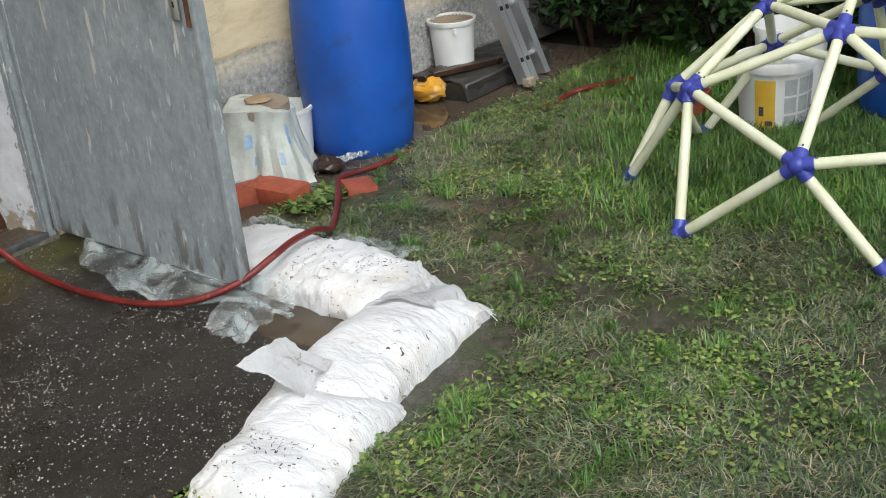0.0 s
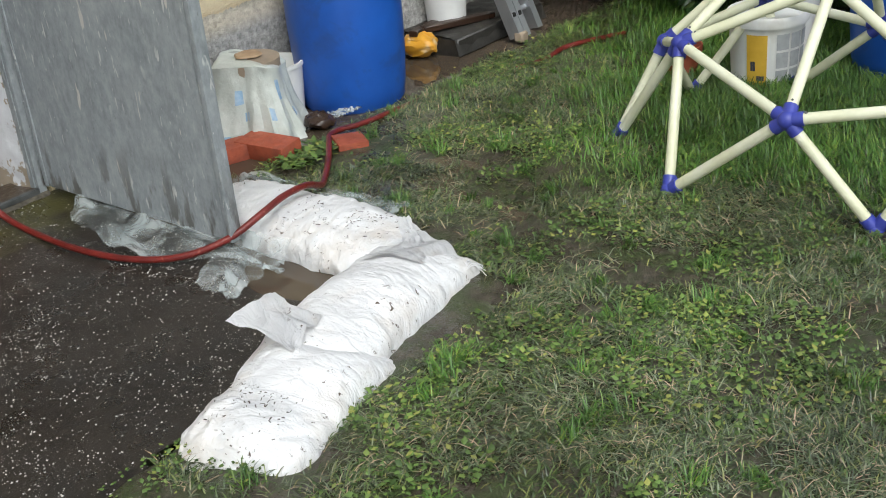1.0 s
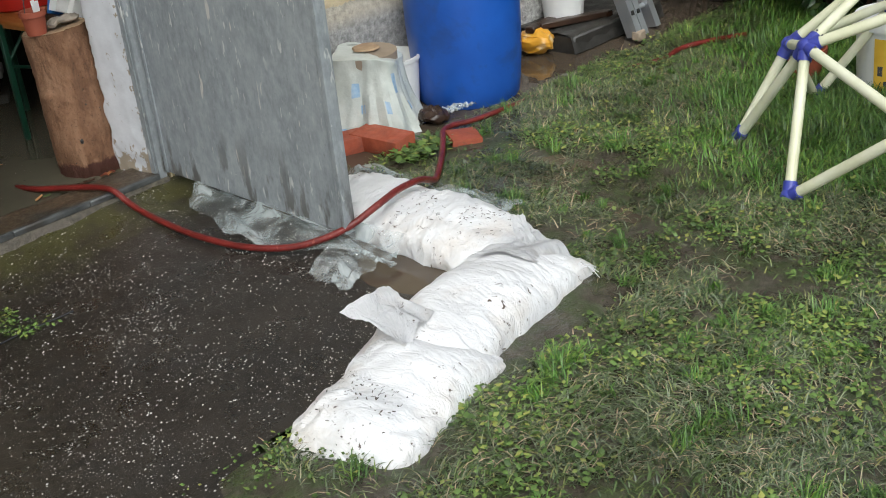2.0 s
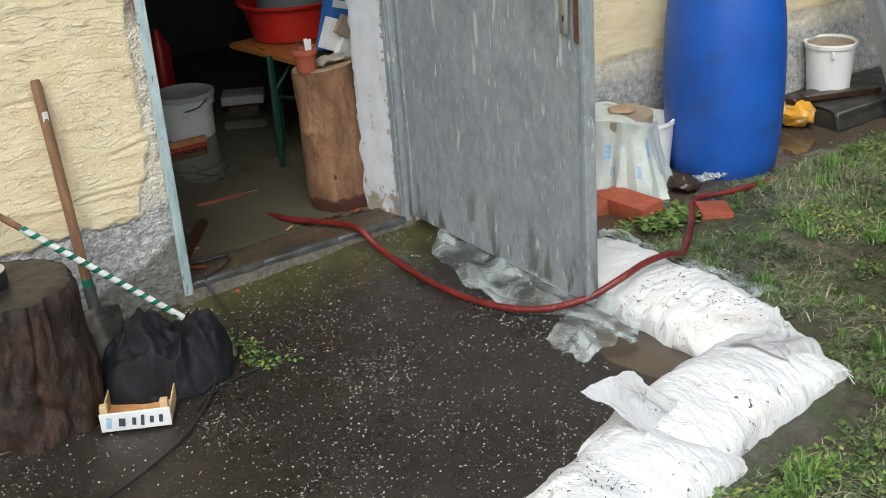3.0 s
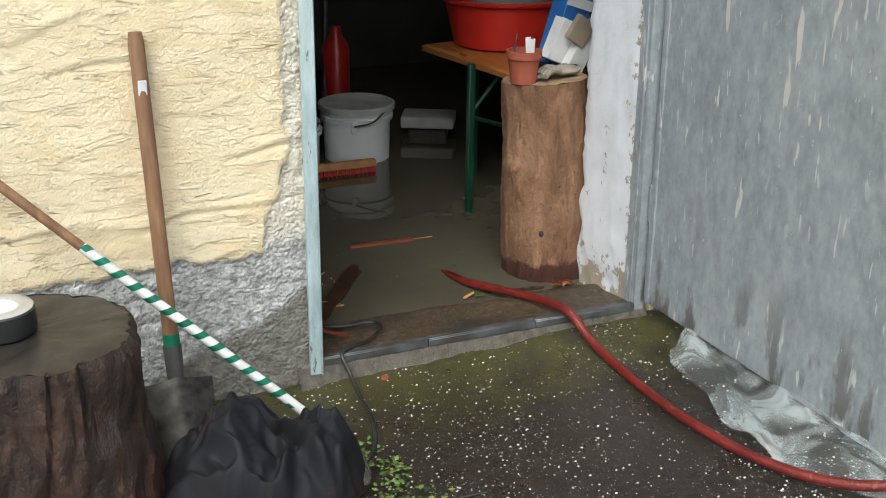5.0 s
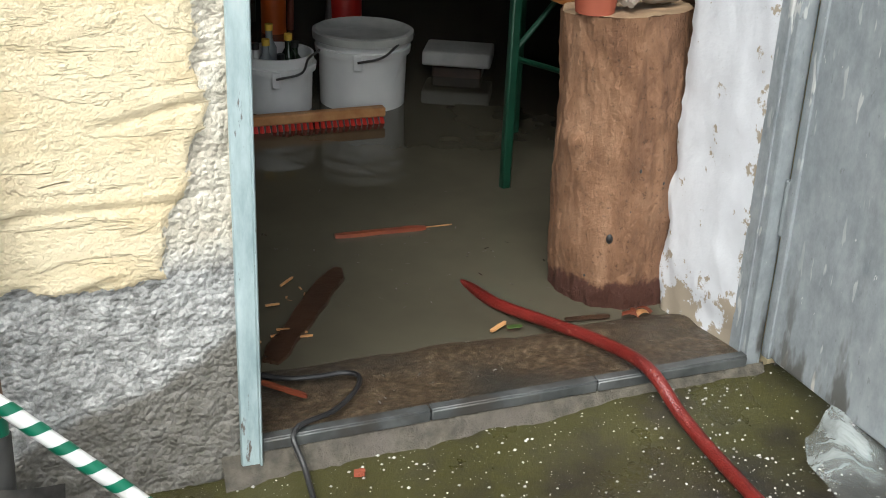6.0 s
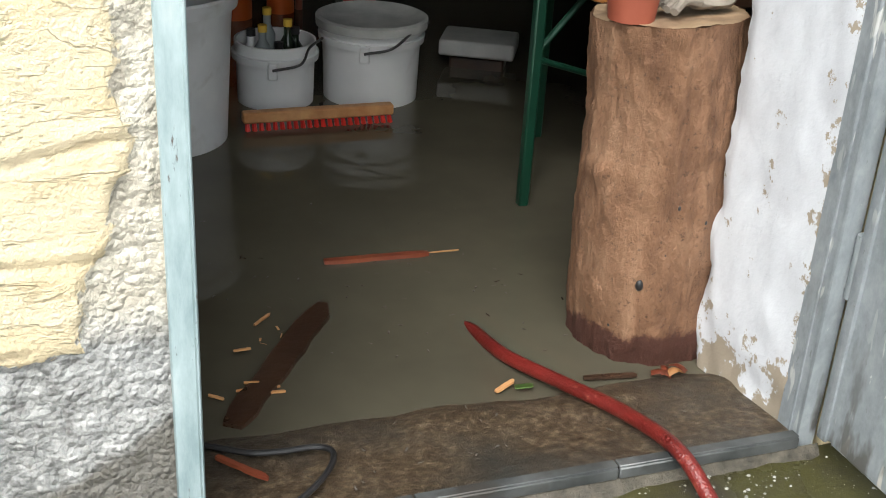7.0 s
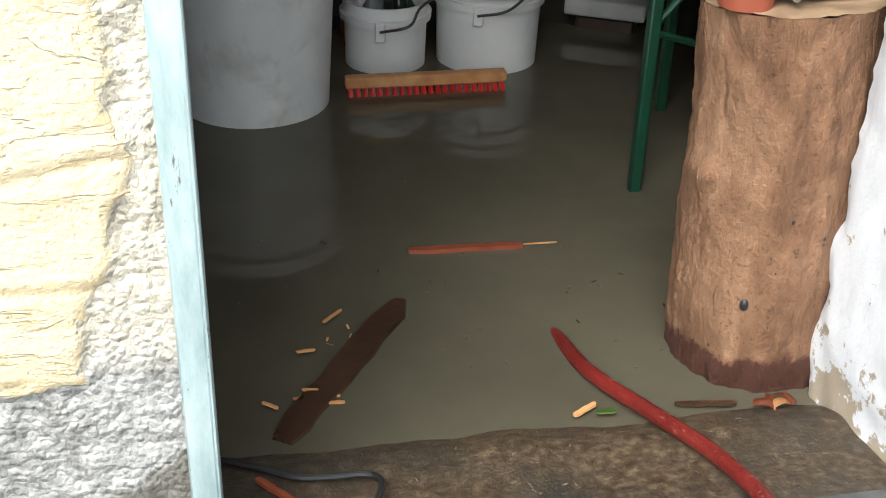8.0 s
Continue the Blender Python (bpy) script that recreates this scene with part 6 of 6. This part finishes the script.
# ---- grass ----
def blades(n, seed, box_, accept, lens, flat, width):
    rnd = np.random.RandomState(seed)
    x = rnd.uniform(box_[0], box_[1], n)
    y = rnd.uniform(box_[2], box_[3], n)
    keep, zz = [], []
    for i in range(n):
        z = ground_all(x[i], y[i])
        if accept(x[i], y[i], z, rnd.random_sample()):
            keep.append(i)
            zz.append(z)
    x, y, zz = x[keep], y[keep], np.array(zz)
    m = len(x)
    comb = np.array([2.6 * noise.noise((x[i] * 1.1, y[i] * 1.1, 3)) + 1.3 * noise.noise((x[i] * 4, y[i] * 4, 8)) for i in range(m)])
    a = comb * 1.6 + rnd.normal(size=m) * 1.5
    L = rnd.uniform(lens[0], lens[1], m)
    f = np.clip(rnd.normal(flat, 0.22, m), 0.1, 1.3)
    d = np.stack([np.cos(a) * np.sin(f), np.sin(a) * np.sin(f), np.cos(f)], 1)
    f2 = np.clip(f + 0.5, 0, 1.75)
    d2 = np.stack([np.cos(a) * np.sin(f2), np.sin(a) * np.sin(f2), np.cos(f2)], 1)
    s = np.stack([-np.sin(a), np.cos(a), np.zeros(m)], 1) * (rnd.uniform(width[0], width[1], m) / 2)[:, None]
    P = np.stack([x, y, np.maximum(zz - 0.003, -0.012)], 1)
    mid = P + d * (L * 0.55)[:, None]
    tip = mid + d2 * (L * 0.45)[:, None]
    tip[:, 2] = np.maximum(tip[:, 2], zz + 0.002)
    V = np.stack([P - s, P + s, mid + s * 0.8, mid - s * 0.8, tip], 1).reshape(-1, 3)
    b = np.arange(m)[:, None] * 5
    F = np.stack([np.concatenate([b, b + 1, b + 2], 1), np.concatenate([b, b + 2, b + 3], 1), np.concatenate([b + 3, b + 2, b + 4], 1)], 1).reshape(-1, 3)
    return V, F


def on_lawn(x, y):
    return x > pave_edge(y) + 0.02 and not (1.0 < x < 1.46 and -1.64 < y < -0.5) and not (0.1 < x < 1.26 and -1.98 < y < -1.5)


def accept_short(x, y, z, r):
    if not on_lawn(x, y) or z < -0.030 or (y > -0.48 + 0.06 * noise.noise((x * 4, 0, 3))):
        return False
    bare = sstep(-0.08, 0.38, noise.noise((x * 2.3, y * 2.3, 11)) + 0.4 * noise.noise((x * 7, y * 7, 5)))
    wet = sstep(-0.014, -0.002, z)
    return r < (0.45 + 0.45 * wet) * (1 - 0.9 * bare)


def accept_tall(x, y, z, r):
    k = sstep(-1.15, -1.95, y - 0.5 * (x - 2.5) + 0.3 * noise.noise((x * 3, y * 3, 2))) * sstep(1.95, 2.55, x + 0.25 * noise.noise((x * 3, y * 3, 6)))
    return on_lawn(x, y) and r < k


V, F = blades(170000, 5, (0.0, 4.3, -3.3, -0.42), accept_short, (0.016, 0.050), 0.95, (0.0025, 0.005))
tagged(new("lawn_grass", raw_mesh("lawn_grass", V, F, M_GRASS)), "short trampled wet lawn grass", "grass", kind="stuff")
V, F = blades(100000, 6, (0.0, 3.2, -3.3, -0.5), lambda x, y, z, r: accept_short(x, y, z, r) and noise.noise((x * 1.7, y * 1.7, 21)) > -0.25, (0.03, 0.085), 1.34, (0.0022, 0.004))
tagged(new("flattened_grass", raw_mesh("flattened_grass", V, F, M_FLATGRASS)), "grass flattened by the flood, paled for a wet silvery sheen", "grass", kind="stuff")
V, F = blades(110000, 7, (1.7, 4.6, -3.6, -0.6), accept_tall, (0.035, 0.095), 0.72, (0.0028, 0.0055))
tagged(new("tall_grass", raw_mesh("tall_grass", V, F, M_TALL)), "tall fresh green grass round the climbing dome", "grass", kind="stuff")


def tufts(n, seed, box_, per, lens):
    """Fresh clumps of longer grass, each fanning out from its root."""
    rnd = np.random.RandomState(seed)
    C = []
    while len(C) < n:
        x, y = rnd.uniform(box_[0], box_[1]), rnd.uniform(box_[2], box_[3])
        if on_lawn(x, y) and y < -0.6 and ground_z(x, y) > -0.012:
            C.append((x, y, ground_z(x, y), rnd.uniform(0.5, 1.25), rnd.uniform(0, 2 * PI)))
    C = np.repeat(np.array(C), per, axis=0)
    m = len(C)
    a = C[:, 4] + rnd.normal(size=m) * 1.1
    L = rnd.uniform(lens[0], lens[1], m) * C[:, 3]
    f = np.clip(rnd.normal(0.75, 0.3, m), 0.1, 1.4)
    d = np.stack([np.cos(a) * np.sin(f), np.sin(a) * np.sin(f), np.cos(f)], 1)
    d2 = np.stack([np.cos(a) * np.sin(f + 0.6), np.sin(a) * np.sin(f + 0.6), np.cos(f + 0.6)], 1)
    s = np.stack([-np.sin(a), np.cos(a), np.zeros(m)], 1) * 0.0017
    Q = C[:, :3] + rnd.normal(size=(m, 3)) * np.array([0.016, 0.016, 0]) * C[:, 3:4]
    mid = Q + d * (L * 0.55)[:, None]
    tip = mid + d2 * (L * 0.45)[:, None]
    V = np.stack([Q - s, Q + s, mid + s * 0.8, mid - s * 0.8, tip], 1).reshape(-1, 3)
    b = np.arange(m)[:, None] * 5
    F = np.stack([np.concatenate([b, b + 1, b + 2], 1), np.concatenate([b, b + 2, b + 3], 1), np.concatenate([b + 3, b + 2, b + 4], 1)], 1).reshape(-1, 3)
    return V, F


V, F = tufts(170, 15, (0.1, 3.2, -3.2, -0.6), 45, (0.03, 0.075))
tagged(new("grass_tufts", raw_mesh("grass_tufts", V, F, M_TALL)), "fresh green grass tufts in the sodden lawn", "grass", kind="stuff")


def rosettes(n, seed, box_, accept, size):
    """Small broad leaves of clover and weeds."""
    rnd = np.random.RandomState(seed)
    P = []
    while len(P) < n:
        x, y = rnd.uniform(box_[0], box_[1]), rnd.uniform(box_[2], box_[3])
        if accept(x, y):
            z = ground_all(x, y) if x > pave_edge(y) else 0.0
            for _ in range(rnd.randint(3, 7)):
                P.append((x + rnd.normal() * 0.018, y + rnd.normal() * 0.018, max(z, -0.006) + rnd.uniform(0.004, 0.022)))
    P = np.array(P)
    m = len(P)
    a = rnd.uniform(0, 2 * PI, m)
    d = np.stack([np.cos(a), np.sin(a), rnd.uniform(-0.1, 0.5, m)], 1)
    s = np.stack([-np.sin(a), np.cos(a), rnd.normal(0, 0.2, m)], 1)
    L = rnd.uniform(size[0], size[1], m)[:, None]
    V = np.stack([P, P + d * L * 0.45 + s * L * 0.36, P + d * L, P + d * L * 0.45 - s * L * 0.36, P + d * L * 0.5 + np.array([0, 0, 0.003])], 1).reshape(-1, 3)
    b = np.arange(m)[:, None] * 5
    F = np.concatenate([np.concatenate([b + i, b + j, b + 4], 1) for i, j in ((0, 1), (1, 2), (2, 3), (3, 0))], 0)
    return V, F


V, F = rosettes(12500, 9, (0.0, 3.4, -3.3, -0.45), lambda x, y: on_lawn(x, y) and ground_z(x, y) > -0.014 and noise.noise((x * 2.1, y * 2.1, 31)) + 0.5 * noise.noise((x * 6, y * 6, 3)) > 0.06, (0.007, 0.024))
tagged(new("clover", raw_mesh("clover", V, F, M_WEED)), "clover and small broad weeds in the lawn", "weeds", kind="stuff")
V, F = rosettes(210, 10, (-0.3, 0.2, -0.72, -0.22), lambda x, y: math.hypot((x + 0.02) / 0.05, (y + 0.49) / 0.13) < 1 or math.hypot((x - 0.02) / 0.06, (y + 0.62) / 0.03) < 1 or math.hypot((x + 0.02) / 0.05, (y + 0.18) / 0.03) < 0.6, (0.008, 0.02))
tagged(new("paving_weeds", raw_mesh("paving_weeds", V, F, M_WEED)), "green chickweed growing in the paving", "weeds", kind="stuff")
V, F = rosettes(700, 12, (-0.5, 0.25, -2.2, -1.5), lambda x, y: noise.noise((x * 7, y * 7, 2)) > 0.0 and x > -0.12 - 0.4 * (y + 1.6) * -1 - 0.35 and x > pave_edge(y) - 0.22, (0.008, 0.018))
tagged(new("edge_weeds", raw_mesh("edge_weeds", V, F, M_WEED)), "green weeds along the paving's edge", "weeds", kind="stuff")
V, F = rosettes(260, 13, (1.5, 1.9, -0.95, -0.5), lambda x, y: math.hypot((x - 1.72) / 0.16, (y + 0.60) / 0.10) < 1, (0.02, 0.045))
tagged(new("bank_weeds", raw_mesh("bank_weeds", V, F, M_WEED)), "larger weed leaves at the puddle's edge", "weeds", kind="stuff")


def grit(n, seed):
    rnd = random.Random(seed)
    verts, faces = [], []
    while len(verts) < n * 6:
        x, y = rnd.uniform(-1.2, 1.05), rnd.uniform(-2.3, 0.0)
        dens = 0.35 + 0.65 * sstep(-0.1, 0.4, noise.noise((x * 3, y * 3, 14)))
        if rnd.random() > dens or x > pave_edge(y):
            continue
        r = 0.0008 + 0.0031 * rnd.random() ** 4
        z, b = pave_z(x, y), len(verts)
        if z < -0.006:
            continue
        verts += [(x - r * rnd.uniform(.7, 1.3), y, z), (x, y - r, z), (x + r * rnd.uniform(.7, 1.3), y, z), (x, y + r, z), (x + r * 0.2, y, z + r * 0.75), (x, y, z - 0.001)]
        faces += [(b, b + 1, b + 4), (b + 1, b + 2, b + 4), (b + 2, b + 3, b + 4), (b + 3, b, b + 4)]
    return verts, faces


vs, fs = grit(19000, 4)
tagged(new("paving_grit", arrays_mesh("paving_grit", vs, fs, M_STONE, False)), "pale grit scattered on the wet paving", "grit", kind="stuff")
flecks("bark_flecks", 0.45, 0.11, lambda x, y: sill_top((x + 0.03) / (W_OPEN + 0.02), y / 0.46).z + 0.002, 0.28, 0.055, 45, 3, M_MORTAR, "bits of bark and grit on the door sill")
flecks("mud_flecks", 0.265, -1.875, lambda x, y: 0.106 - 1.3 * (x - 0.35) ** 2, 0.055, 0.05, 95, 18, M_WETWOOD, "mud and leaf bits on the end sandbag", 1.1)
flecks("mud_flecks", 1.235, -1.27, lambda x, y: 0.108 - 0.9 * (x - 1.215) ** 2, 0.06, 0.13, 105, 8, M_WETWOOD, "mud and leaf bits on the sandbag", 1.2)
flecks("floating_specks", 0.42, 0.55, lambda x, y: 0.0315 if y > 0.36 else -0.05, 0.20, 0.20, 75, 22, M_WETWOOD, "dark specks of bark floating on flood water", 0.9)
flecks("floating_splinters", 0.20, 0.47, lambda x, y: 0.032 if y > 0.36 else -0.05, 0.05, 0.06, 10, 31, M_CHIP, "small pale splinters floating round the sunken board", 1.1)
